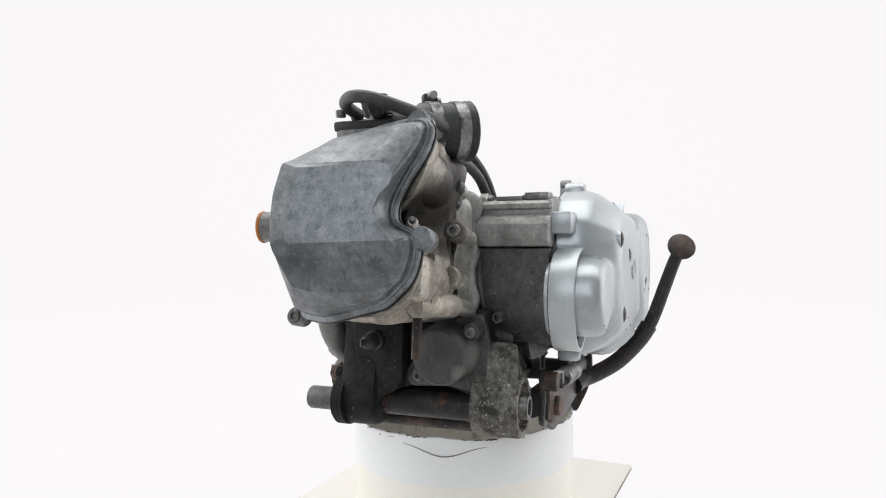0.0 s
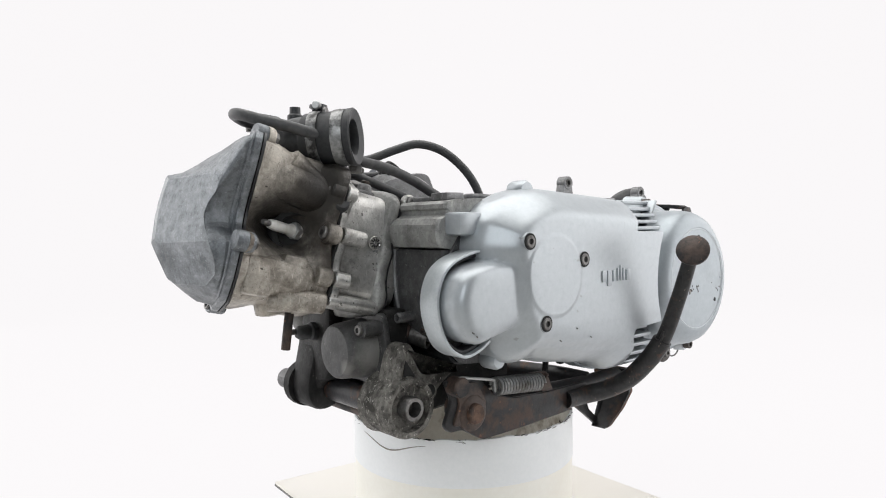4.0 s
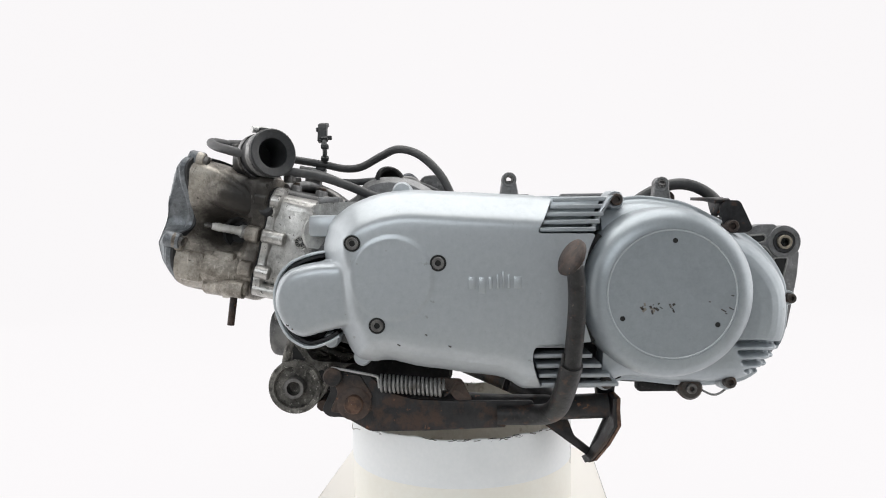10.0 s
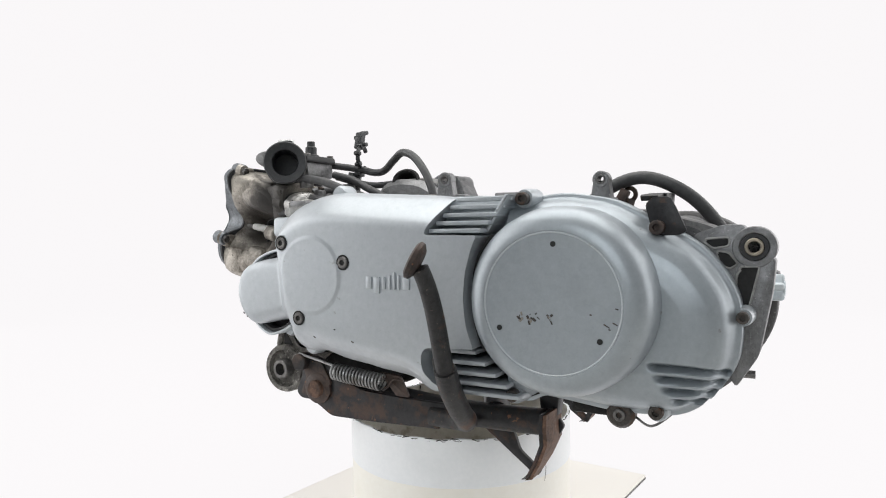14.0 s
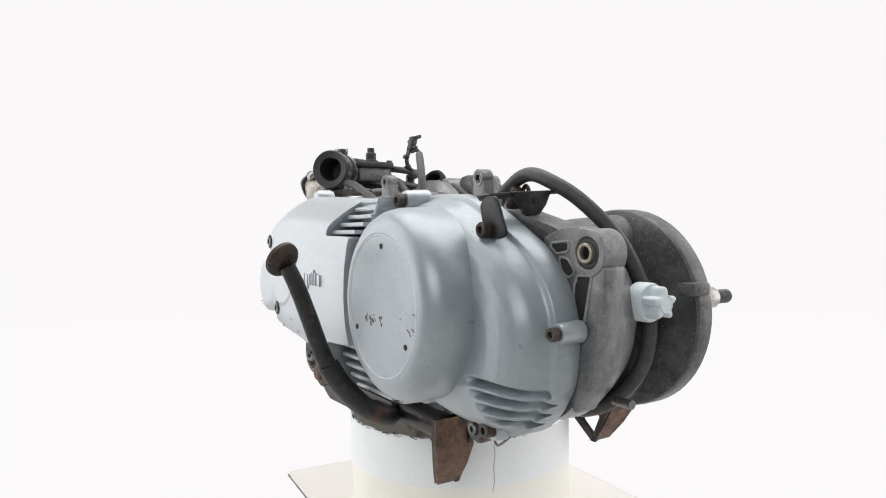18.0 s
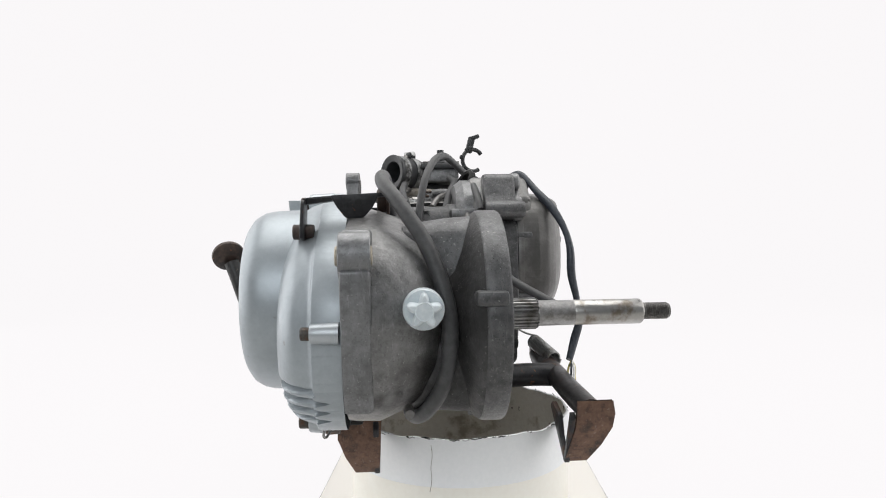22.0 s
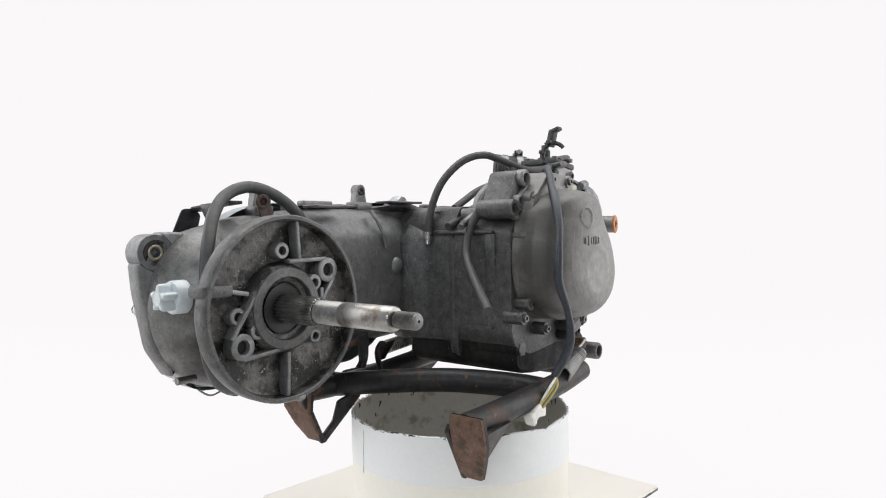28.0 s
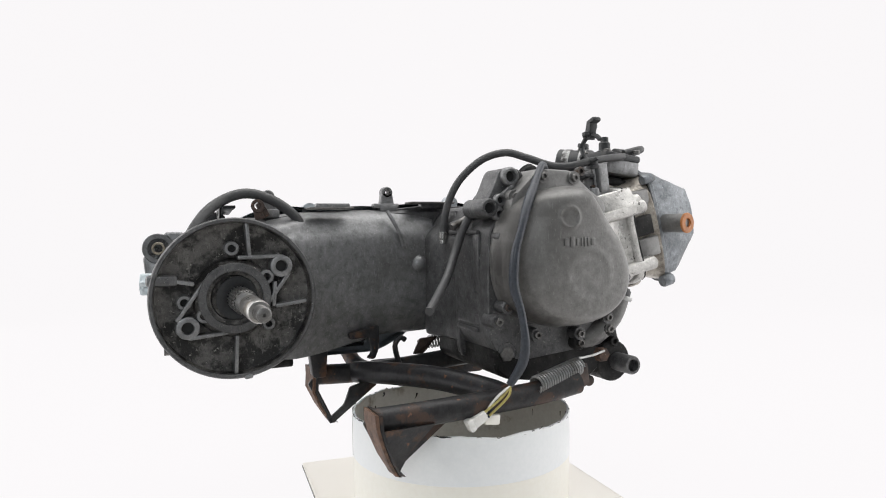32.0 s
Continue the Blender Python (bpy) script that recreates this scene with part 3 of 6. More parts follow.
    for k, z in enumerate((0.2965, 0.2855, 0.2745, 0.2635, 0.2525)):
        part("louvre", slab(fillet([(0.072 + 0.003 * k, z - 0.0022), (0.126 + 0.010 * k, z - 0.0022), (0.126 + 0.010 * k, z + 0.0022), (0.072 + 0.003 * k, z + 0.0022)], 0.001, 2), -0.150, -0.2060 + 0.0008 * k * k, 0.0012), SILVER, inner)
    part("louvre_end", slab(fillet([(0.1560, 0.4525), (0.1605, 0.4525), (0.1385, 0.4160), (0.1325, 0.4160)], 0.001, 2), -0.150, -0.2000, 0.0012), SILVER, inner)
    part("louvre_end", slab(fillet([(0.1590, 0.4520), (0.1780, 0.4500), (0.1600, 0.4160), (0.1370, 0.4160)], 0.002, 2), -0.150, -0.1700, 0.0012), SILVER_DULL, inner)
    # lower sheet is black to stand for the shade between the slats
    part("louvre_shade", slab([(0.075, 0.30), (0.14, 0.30), (0.178, 0.252), (0.165, 0.246), (0.09, 0.246)], -0.150, -0.1562, 0.001), VOID, inner, "black sheet painting the shade behind the louvres")
    part("louvre_shade", slab([(0.088, 0.452), (0.15, 0.452), (0.140, 0.430), (0.134, 0.410), (0.078, 0.410), (0.082, 0.430)], -0.150, -0.1880, 0.001), SILVER_WORN, inner, "shaded vent behind the louvres")
    for x, y, z, ry in ((0.167, -0.150, 0.4485, 0.026), (0.155, -0.150, 0.252, 0.027), (0.364, -0.130, 0.338, 0.023), (0.2922, -0.150, 0.2484, 0.014)):
        k = 0.82 if x > 0.36 else 1.0
        part("bolt_boss", lathe([(0.0112 * k, 0), (0.0100 * k, ry * 0.9), (0.009 * k, ry), (0, ry)], (x, y, z), LEFT, 20), SILVER, inner)
        bolt((x, y - ry, z), LEFT, 0.0066 * k, inner, BOLT, 0.009 * k)
    bolt((0.294, -0.160, 0.4185), LEFT, 0.0068, inner, RUST_DARK, 0.015)

    # outer belt cover: a domed shell, cut back where the louvres lie
    o = [(-0.148, 0.40), (-0.144, 0.418), (-0.138, 0.431), (-0.119, 0.4465), (-0.095, 0.4565), (-0.074, 0.461), (-0.050, 0.4625), (-0.008, 0.460), (0.034, 0.4575), (0.080, 0.4545), (0.13, 0.450), (0.21, 0.440), (0.225, 0.430),
         (0.225, 0.270), (0.21, 0.2465), (0.13, 0.2455), (0.080, 0.2455), (0.064, 0.2465), (0.050, 0.2545), (0.036, 0.2595), (0.0, 0.264), (-0.017, 0.267), (-0.047, 0.271), (-0.077, 0.278), (-0.095, 0.2765), (-0.112, 0.281), (-0.121, 0.292), (-0.127, 0.306), (-0.136, 0.322), (-0.141, 0.345), (-0.144, 0.375)]
    d = [(p.x, p.y) for p in catmull([Vector((x, z, 0)) for x, z in o], 4, True)]
    sn = catmull([(-0.135, 0.3875, 0), (-0.170, 0.383, 0), (-0.184, 0.3765, 0), (-0.192, 0.366, 0), (-0.196, 0.349, 0), (-0.193, 0.332, 0), (-0.183, 0.316, 0), (-0.168, 0.3075, 0), (-0.150, 0.311, 0), (-0.110, 0.322, 0), (-0.075, 0.345, 0), (-0.075, 0.378, 0)], 4, True)
    sn = [(p.x, p.y) for p in sn]
    keep = fillet([(-0.148, 0.40), (-0.144, 0.418), (-0.138, 0.431), (-0.119, 0.4465), (-0.095, 0.4565), (-0.074, 0.461), (-0.050, 0.4625), (-0.008, 0.460), (0.034, 0.4575), (0.080, 0.4545),
                   (0.0985, 0.4532, 0.002), (0.0860, 0.430), (0.0785, 0.4165), (0.0795, 0.4140), (0.100, 0.4135), (0.1365, 0.413, 0.001), (0.1300, 0.398), (0.1242, 0.378), (0.1215, 0.352), (0.1240, 0.326), (0.1315, 0.303, 0.001), (0.100, 0.301), (0.079, 0.3005),
                   (0.0735, 0.296), (0.0718, 0.286), (0.075, 0.270), (0.084, 0.250), (0.080, 0.2460), (0.064, 0.2465), (0.050, 0.2545), (0.036, 0.2595), (0.0, 0.264), (-0.017, 0.267), (-0.047, 0.271), (-0.077, 0.278), (-0.095, 0.2765), (-0.112, 0.281), (-0.121, 0.292), (-0.127, 0.306),
                   (-0.150, 0.311), (-0.168, 0.3075), (-0.183, 0.316), (-0.193, 0.332), (-0.196, 0.349), (-0.192, 0.366), (-0.184, 0.3765), (-0.170, 0.383), (-0.146, 0.3880)], 0.006, 4)

    def dome(x, z):
        ins = np.clip(depth_in(d, x, z), 0, 1)
        y1 = np.interp(ins, (0, 0.0010, 0.0025, 0.0050, 0.009, 0.013, 0.017, 0.021, 0.0245, 0.0270, 0.0290, 0.031, 0.033, 0.036, 0.042), (0.176, 0.1820, 0.187, 0.1925, 0.1985, 0.2038, 0.2088, 0.2136, 0.2174, 0.2196, 0.2210, 0.2220, 0.2227, 0.2231, 0.2233))
        y1 = np.where(depth_in(d, x, z) < 0, 0.15, y1)
        e = np.clip(depth_in(sn, x, z), 0, 1)
        y2 = np.interp(e, (0, 0.0006, 0.002, 0.0045, 0.008, 0.012, 0.018, 0.05), (0.196, 0.2010, 0.2070, 0.2115, 0.2138, 0.2147, 0.2150, 0.2152))
        y2 = np.where(depth_in(sn, x, z) < 0, 0.15, y2)
        k = 0.004
        h = np.clip(0.5 + 0.5 * (y1 - y2) / k, 0, 1)
        y = y2 + (y1 - y2) * h + k * h * (1 - h) * (np.abs(y1 - y2) < k)
        # lower flank leans back a little
        y = y - 0.05 * np.clip(0.318 - z, 0, 0.03) * (ins > 0.02)
        # round boss with its fine ring
        r = np.hypot(x + 0.0705, z - 0.370)
        return -(y + 0.0009 * np.clip((0.0425 - r) / 0.0022, 0, 1) * (ins > 0.015) + 0.0007 * np.exp(-((r - 0.0415) / 0.0011) ** 2))
    outer = part("outer_belt_cover", relief(keep, dome, -0.157), SILVER, engine, "smooth silver painted belt cover", 40)
    # bulged front edge above the joint
    for x, z, r in ((-0.062, 0.4605, 0.011), (-0.108, 0.281, 0.010), (-0.142, 0.30, 0.009)):
        part("screw_lug", lathe([(r * 0.9, 0), (r, 0.003), (r, 0.018), (r * 0.8, 0.022), (0, 0.022)], (x, -0.156, z), LEFT, 20), SILVER, outer)
    for x, z in ((-0.110, 0.406), (-0.023, 0.385), (-0.086, 0.322)):
        part("bolt_recess", lathe([(0.0094, -0.006), (0.0094, 0.0002), (0.0090, 0.0004), (0.0086, 0.0002), (0, 0.0002)], (x, -0.2232, z), LEFT, 28), SILVER, outer)
        # black disc paints the shade inside the bolt's recess
        part("bolt_shade", lathe([(0.0084, 0), (0.0084, 0.0007), (0, 0.0007)], (x, -0.2233, z), LEFT, 24), VOID, outer)
        bolt((x, -0.2235, z), LEFT, 0.0064, outer, STEEL_DARK, 0.0020)
    part("screw_lug", block((-0.1465, -0.1665, 0.4245), (0.036, 0.028, 0.0235), 0.0045), SILVER, outer)
    # raised badge: a row of plain bars
    for x, z, w, h in ((0.0115, 0.3645, 0.0075, 0.0125), (0.0215, 0.3620, 0.0075, 0.0170), (0.0300, 0.3645, 0.0040, 0.0125), (0.0375, 0.3655, 0.0026, 0.0145), (0.0430, 0.3670, 0.0026, 0.0175), (0.0485, 0.3655, 0.0026, 0.0145), (0.0575, 0.3645, 0.0078, 0.0125)):
        part("badge_bar", block((x, -0.2236, z), (w, 0.0030, h), 0.0005), SILVER, outer)
    # air intake snout and its surrounding lip
    lip = [(-0.146, 0.399), (-0.168, 0.396), (-0.188, 0.3885), (-0.201, 0.377), (-0.2085, 0.360), (-0.2095, 0.342), (-0.205, 0.323), (-0.196, 0.306), (-0.183, 0.296), (-0.170, 0.2925), (-0.150, 0.297), (-0.130, 0.305)]
    c = catmull([Vector((x + (0.008 if x < -0.16 else 0.008 * (-0.13 - x) / 0.03), z, 0)) for x, z in lip], 5)

    def band(out, inn):
        pts = []
        for i, p in enumerate(c):
            q = (c[min(i + 1, len(c) - 1)] - c[max(i - 1, 0)]).normalized()
            pts.append((p, Vector((q.y, -q.x, 0)) * (-1)))
        return [(p.x + n.x * out, p.y + n.y * out) for p, n in pts] + [(p.x + n.x * inn, p.y + n.y * inn) for p, n in reversed(pts)]
    part("snout_lip", slab(band(0.0, 0.0032), -0.1625, -0.1885, 0.001), SILVER_WORN, outer, "silver lip round the air snout")
    part("seal_strip", slab(band(0.0034, 0.0075), -0.161, -0.183, 0.001), RUBBER, outer, "black rubber seal")
    # black sheet in place of the shade between lip and snout
    part("snout_shade", slab(band(0.0076, 0.03), -0.160, -0.168, 0.001), VOID, outer, "black sheet painting the shade in the snout gap")
    # scuffs
    rnd = random.Random(3)
    for x, z in ((-0.175, 0.318), (-0.180, 0.322), (-0.036, 0.312), (-0.064, 0.302), (-0.012, 0.30)):
        part("scuff", block((x, -0.2234 if x > -0.1 else -0.2142, z), (rnd.uniform(0.001, 0.005), 0.0006, 0.0012), 0.0002, Matrix.Rotation(0.5, 4, "Y")), BOLT, outer)


build_left_covers()


def build_cases():
    # left crankcase half, runs back to the gear housing
    o = fillet([(-0.158, 0.450), (-0.13, 0.455), (0.034, 0.452), (0.20, 0.449), (0.26, 0.440), (0.325, 0.420), (0.35, 0.40), (0.368, 0.35), (0.362, 0.30), (0.34, 0.262), (0.30, 0.248), (0.21, 0.252),
                (0.174, 0.268), (0.088, 0.282), (0.037, 0.272), (-0.05, 0.262), (-0.12, 0.268), (-0.136, 0.285), (-0.140, 0.320), (-0.164, 0.345), (-0.164, 0.40)], 0.010, 4)
    case = part("crankcase", prism(o, [(0.004, -0.1262), (0.004, -0.122), (0.005, -0.120), (0.008, -0.116)]), CASE_OILY, engine, "grimy grey cast crankcase with oil stains")
    o = fillet([(-0.145, 0.415), (-0.132, 0.438), (-0.10, 0.453), (0.0, 0.455), (0.05, 0.45), (0.05, 0.27), (0.0, 0.270), (-0.09, 0.284), (-0.122, 0.300), (-0.135, 0.312), (-0.160, 0.340), (-0.168, 0.385)], 0.010, 4)
    part("belt_housing", prism(o, [(0.001, -0.1240), (0, -0.126), (0, -0.160), (0.001, -0.161)]), CASE_OILY, case, "grey cast belt housing")
    o = fillet([(-0.158, 0.448), (-0.13, 0.452), (-0.02, 0.450), (-0.008, 0.43), (-0.008, 0.275), (-0.05, 0.264), (-0.12, 0.270), (-0.133, 0.287), (-0.137, 0.322), (-0.163, 0.345), (-0.163, 0.40)], 0.010, 4)
    part("crank_chamber", prism(o, [(0, -0.119), (0, -0.090), (0, -0.0120)]), CASE_OILY, case)
    # swing arm beam behind the crank, hollow-sided towards the wheel
    rows, lows = [], []
    for x, y, top, low in ((-0.02, -0.104, 0.446, 0.268), (0.03, -0.0965, 0.446, 0.266), (0.07, -0.0930, 0.447, 0.265), (0.12, -0.086, 0.446, 0.254), (0.165, -0.077, 0.444, 0.245), (0.205, -0.064, 0.440, 0.242), (0.235, -0.050, 0.434, 0.247), (0.262, -0.038, 0.428, 0.252)):
        sec = [(-0.136, top + 0.002), (-0.124, top + 0.001), (y - 0.016, top - 0.008), (y - 0.006, top - 0.024), (y, 0.404), (y + 0.001, 0.36), (y, 0.322)]
        under = [(-0.136, 0.30), (-0.13, 0.322), (y - 0.0003, 0.3235), (y - 0.001, 0.315), (y - 0.006, 0.298), (y - 0.018, low + 0.006), (-0.124, low), (-0.136, low)]
        rows.append([Vector((x, p.x, p.y)) for p in catmull([Vector((u, v, 0)) for u, v in sec], 3)])
        lows.append([Vector((x, u, v)) for u, v in under])
    part("drive_beam", rings(bmesh.new(), [list(c) for c in zip(*[catmull(col, 3) for col in zip(*rows)])]), CASE, case)
    part("beam_underside", rings(bmesh.new(), [list(c) for c in zip(*[catmull(col, 3) for col in zip(*lows)])]), CASE, case)
    part("round_bump", lathe([(0.0140, -0.003), (0.0115, 0.003), (0.0080, 0.0062), (0.004, 0.0076), (0, 0.0078)], (0.0215, -0.0985, 0.369), (0.45, 1, 0.05), 20), CASE_MID, case)
    part("wall_rib", tube([(0.066, -0.101, 0.446), (0.060, -0.094, 0.432), (0.050, -0.092, 0.412), (0.046, -0.092, 0.395)], 0.0028, 8, 4), CASE, case)
    # oblique rear wall between the beam and the right half
    o = fillet([(-0.07, 0.0), (-0.006, -0.013, 0.001), (-0.006, -0.020), (-0.004, -0.060), (0.010, -0.096), (0.0, -0.125), (-0.07, -0.125)], 0.008, 4)
    part("rear_wall", prism(o, [(0.004, 0.264), (0.001, 0.266), (0, 0.272), (0, 0.404), (0.003, 0.411), (0.010, 0.420), (0.022, 0.432), (0.030, 0.444)], FLAT), CASE_OILY, case, "dark oil-stained rear wall")
    # right crankcase half
    o = fillet([(-0.030, 0.446), (-0.012, 0.428), (-0.003, 0.416), (0.0, 0.36), (-0.001, 0.286), (-0.012, 0.262), (-0.048, 0.250), (-0.176, 0.262), (-0.188, 0.294), (-0.180, 0.36), (-0.168, 0.44), (-0.14, 0.448), (-0.10, 0.455), (-0.05, 0.455)], 0.010, 4)
    part("right_case_half", prism(o, [(0.006, -0.0165), (0.0, -0.0105), (0, 0.060), (0.0, 0.0790), (0.0015, 0.0805)]), CASE_OILY, case, "dark oil-stained crankcase half")
    part("joint_edge", slab(fillet([(-0.020, 0.404), (-0.0035, 0.404), (-0.0025, 0.36), (-0.0035, 0.262), (-0.006, 0.249), (-0.020, 0.249)], 0.003, 3), -0.0200, -0.0125, 0.001), CASE_OILY, case)
    part("joint_edge", slab(fillet([(-0.020, 0.404), (-0.0020, 0.404), (-0.001, 0.36), (-0.0020, 0.262), (-0.006, 0.246), (-0.020, 0.246)], 0.003, 3), -0.0120, -0.0050, 0.001), CASE_OILY, case)
    part("lower_ledge", block((-0.010, 0.024, 0.3030), (0.020, 0.070, 0.016), 0.003), CASE_OILY, case)
    part("cast_rib", block((-0.004, 0.022, 0.2890), (0.012, 0.062, 0.0055), 0.002), CASE_OILY, case)
    part("filter_barrel", lathe([(0.0165, 0), (0.0170, 0.070), (0.0165, 0.086), (0.0140, 0.0905), (0.0125, 0.0905), (0.0085, 0.089), (0, 0.089)], (-0.0262, -0.010, 0.2625), RIGHT, 28), CASE_DARK, case)
    hexbolt((-0.0262, 0.0785, 0.2610), RIGHT, 0.0098, case, STEEL_DARK, 0.004)
    part("screw_column", rod((-0.016, 0.030, 0.3224), (-0.017, 0.1020, 0.3224), 0.0085, 18), CASE_OILY, case)
    bolt((-0.017, 0.1015, 0.3224), RIGHT, 0.0050, case, BOLT, 0.003)
    part("ledge_pipe", tube([(-0.010, -0.050, 0.415), (-0.003, -0.030, 0.4145), (-0.001, 0.0, 0.4145), (-0.001, 0.054, 0.4145)], 0.0030, 10, 4), CASE_OILY, case)
    part("cast_rib", block((-0.0015, 0.050, 0.375), (0.006, 0.016, 0.075), 0.0025), CASE_OILY, case)
    part("stub_ring", hoop((-0.039, -0.048, 0.438), (0.45, 0.45, 0.78), 0.0088, 0.0055, 0.012), CASE, case)
    part("top_lump", block((-0.028, 0.010, 0.440), (0.030, 0.040, 0.014), 0.005), CASE, case)
    for x, z in ((-0.128, 0.2690), (-0.175, 0.284)):
        part("bolt_boss", lathe([(0.0105, 0), (0.0095, 0.022), (0.008, 0.024), (0, 0.024)], (x, 0.070, z), RIGHT, 18), CASE_DARK, case)
        bolt((x, 0.094, z), RIGHT, 0.0055, case, STEEL_DARK, 0.004)
    # top faces: ribs and studs on the joint
    for x, w in ((-0.09, 0.03), (-0.02, 0.05), (0.06, 0.04), (0.14, 0.05)):
        part("joint_rib", block((x, -0.128, 0.4545), (w, 0.014, 0.007), 0.002), CASE, case)
    ledge = [(-0.115, 0.4515), (-0.150, 0.4500), (-0.162, 0.4480), (-0.165, 0.4450), (-0.165, 0.4405), (-0.162, 0.4385), (-0.162, 0.4345), (-0.166, 0.4325), (-0.172, 0.4300), (-0.1755, 0.4240), (-0.1762, 0.4150), (-0.1750, 0.4070), (-0.1715, 0.4010), (-0.160, 0.3985), (-0.115, 0.3985)]
    panel = [(-0.115, 0.3980), (-0.1690, 0.3980), (-0.1690, 0.3350), (-0.1640, 0.3160), (-0.150, 0.2980), (-0.115, 0.2900)]
    for nm, sec, mt, lab in (("front_ledge", ledge, CAST_LIGHT, "light cast ledge on the case front"), ("front_wall", panel, CASE_OILY, "dark cast front wall")):
        part(nm, rings(bmesh.new(), [[Vector((x + dx, y, z)) for x, z in sec] for dx, y in ((0.003, -0.0745), (0.0, -0.0765), (0.0, -0.1570), (0.003, -0.1590))]), mt, case, lab, 25)
    part("corner_rib", tube([(-0.1695, -0.0815, 0.398), (-0.1705, -0.0820, 0.372), (-0.1695, -0.0850, 0.340), (-0.164, -0.088, 0.322)], 0.0026, 8, 4), CASE_MID, case)
    part("ledge_step", block((-0.146, -0.1130, 0.4505), (0.024, 0.030, 0.006), 0.0015), CASE, case)
    part("ledge_step", block((-0.146, -0.1420, 0.4530), (0.024, 0.026, 0.008), 0.0015), CASE, case)
    for y, z in ((-0.118, 0.3115), (-0.100, 0.3230)):
        bolt((-0.160, y, z), FORWARD, 0.0042, case, BOLT, 0.003)
    part("breather_tray", block((-0.005, -0.112, 0.4585), (0.07, 0.03, 0.003), 0.001), STEEL_DARK, case)
    part("breather_tray", block((0.155, -0.085, 0.4495), (0.06, 0.03, 0.003), 0.001), STEEL_DARK, case)

    # gear housing and wheel-side plate
    o = fillet([(0.232, 0.438), (0.27, 0.440), (0.343, 0.420), (0.371, 0.393), (0.3850, 0.354), (0.3755, 0.298), (0.340, 0.256), (0.28, 0.246), (0.242, 0.26), (0.230, 0.35)], 0.026, 5)
    gear = part("gear_housing", prism(o, [(0.003, -0.126), (0.002, -0.118), (0.002, -0.113), (0.0015, -0.100), (0.0055, -0.090), (0.011, -0.078), (0.019, -0.064), (0.030, -0.053), (0.043, -0.046), (0.054, -0.042)]), GEAR, engine, "grimy cast gear housing")
    part("vent_plug", lathe([(0.004, 0), (0.004, 0.02)], (0.348, -0.075, 0.272), REARWARD, 12), STEEL_DARK, gear)
    c = (0.2915, 0, 0.342)
    plate = part("wheel_plate", lathe([(0.0890, 0.0055), (0.0885, 0.004), (0.0875, -0.008), (0.080, -0.0105), (0.047, -0.0105), (0.044, -0.001), (0.040, 0.003), (0.0335, 0.003), (0.0315, -0.003), (0.027, -0.004), (0.0255, -0.010), (0.0, -0.010)], c, RIGHT, 72, None, False), PLATE, engine, "dark greasy round plate with bosses and ribs")
    part("plate_back", lathe([(0.040, -0.080), (0.046, -0.058), (0.051, -0.044), (0.058, -0.0345), (0.070, -0.0280), (0.083, -0.0225), (0.0905, -0.0170), (0.0928, -0.0138)], c, RIGHT, 72, None, False), CASE_BLACKISH, plate, "blackish back of the plate")
    part("plate_rim", lathe([(0.0922, -0.0140), (0.0934, -0.0130), (0.0942, -0.0100), (0.0942, 0.0050), (0.0930, 0.0068), (0.0898, 0.0068), (0.0888, 0.0054)], c, RIGHT, 72, None, False), CASE_OILY, plate, "worn grey rim")
    part("rib", block((0.3700, -0.0090, 0.3650), (0.034, 0.027, 0.0125), 0.004), CASE_OILY, plate)
    o = fillet([(0.246, 0.4300), (0.304, 0.4330), (0.324, 0.421), (0.334, 0.390), (0.336, 0.355), (0.326, 0.322), (0.310, 0.300), (0.27, 0.296), (0.235, 0.315), (0.225, 0.380)], 0.012, 4)
    part("neck", prism(o, [(0.010, -0.078), (0.006, -0.060), (0.003, -0.040), (0.001, -0.012)]), CASE_OILY, plate, "grey cast neck behind the plate")
    o = fillet([(0.236, 0.330), (0.238, 0.280), (0.258, 0.2585), (0.300, 0.2540), (0.326, 0.262), (0.342, 0.285), (0.345, 0.330)], 0.012, 4)
    part("lower_neck", prism(o, [(0.012, -0.092), (0.006, -0.078), (0.003, -0.055), (0.001, -0.030), (0.0, -0.012)]), CASE_BLACKISH, plate, "blackish casting below the neck")
    for a, w in ((-92, 0.012),):
        t = radians(a)
        web = [(-0.060, 0.040), (-0.012, 0.040), (-0.012, 0.0905), (-0.0165, 0.0915), (-0.036, 0.074), (-0.060, 0.062)]
        mm = Matrix(((0, math.cos(t), math.sin(t), c[0]), (1, 0, 0, 0), (0, math.sin(t), -math.cos(t), c[2]), (0, 0, 0, 1)))
        part("back_web", slab(fillet(web, 0.004, 3), -w / 2, w / 2, 0.0015, mm), CASE_BLACKISH, plate)

    for x, z, r, h in ((0.294, 0.400, 0.0085, 0.006), (0.2375, 0.378, 0.013, 0.010), (0.255, 0.3655, 0.0085, 0.009), (0.347, 0.339, 0.0085, 0.006), (0.326, 0.323, 0.0085, 0.008), (0.344, 0.310, 0.013, 0.009), (0.253, 0.309, 0.0075, 0.006)):
        b = part("boss", lathe([(r * 1.15, -0.012), (r, 0), (r, h - 0.001), (r * 0.9, h), (r * 0.55, h), (r * 0.5, h - 0.006), (0, h - 0.006)], (x, -0.006, z), RIGHT, 24), CASE, plate, "worn grey boss with a hole")
        hole((x, -0.006 + h - 0.0055, z), RIGHT, r * 0.5, plate)
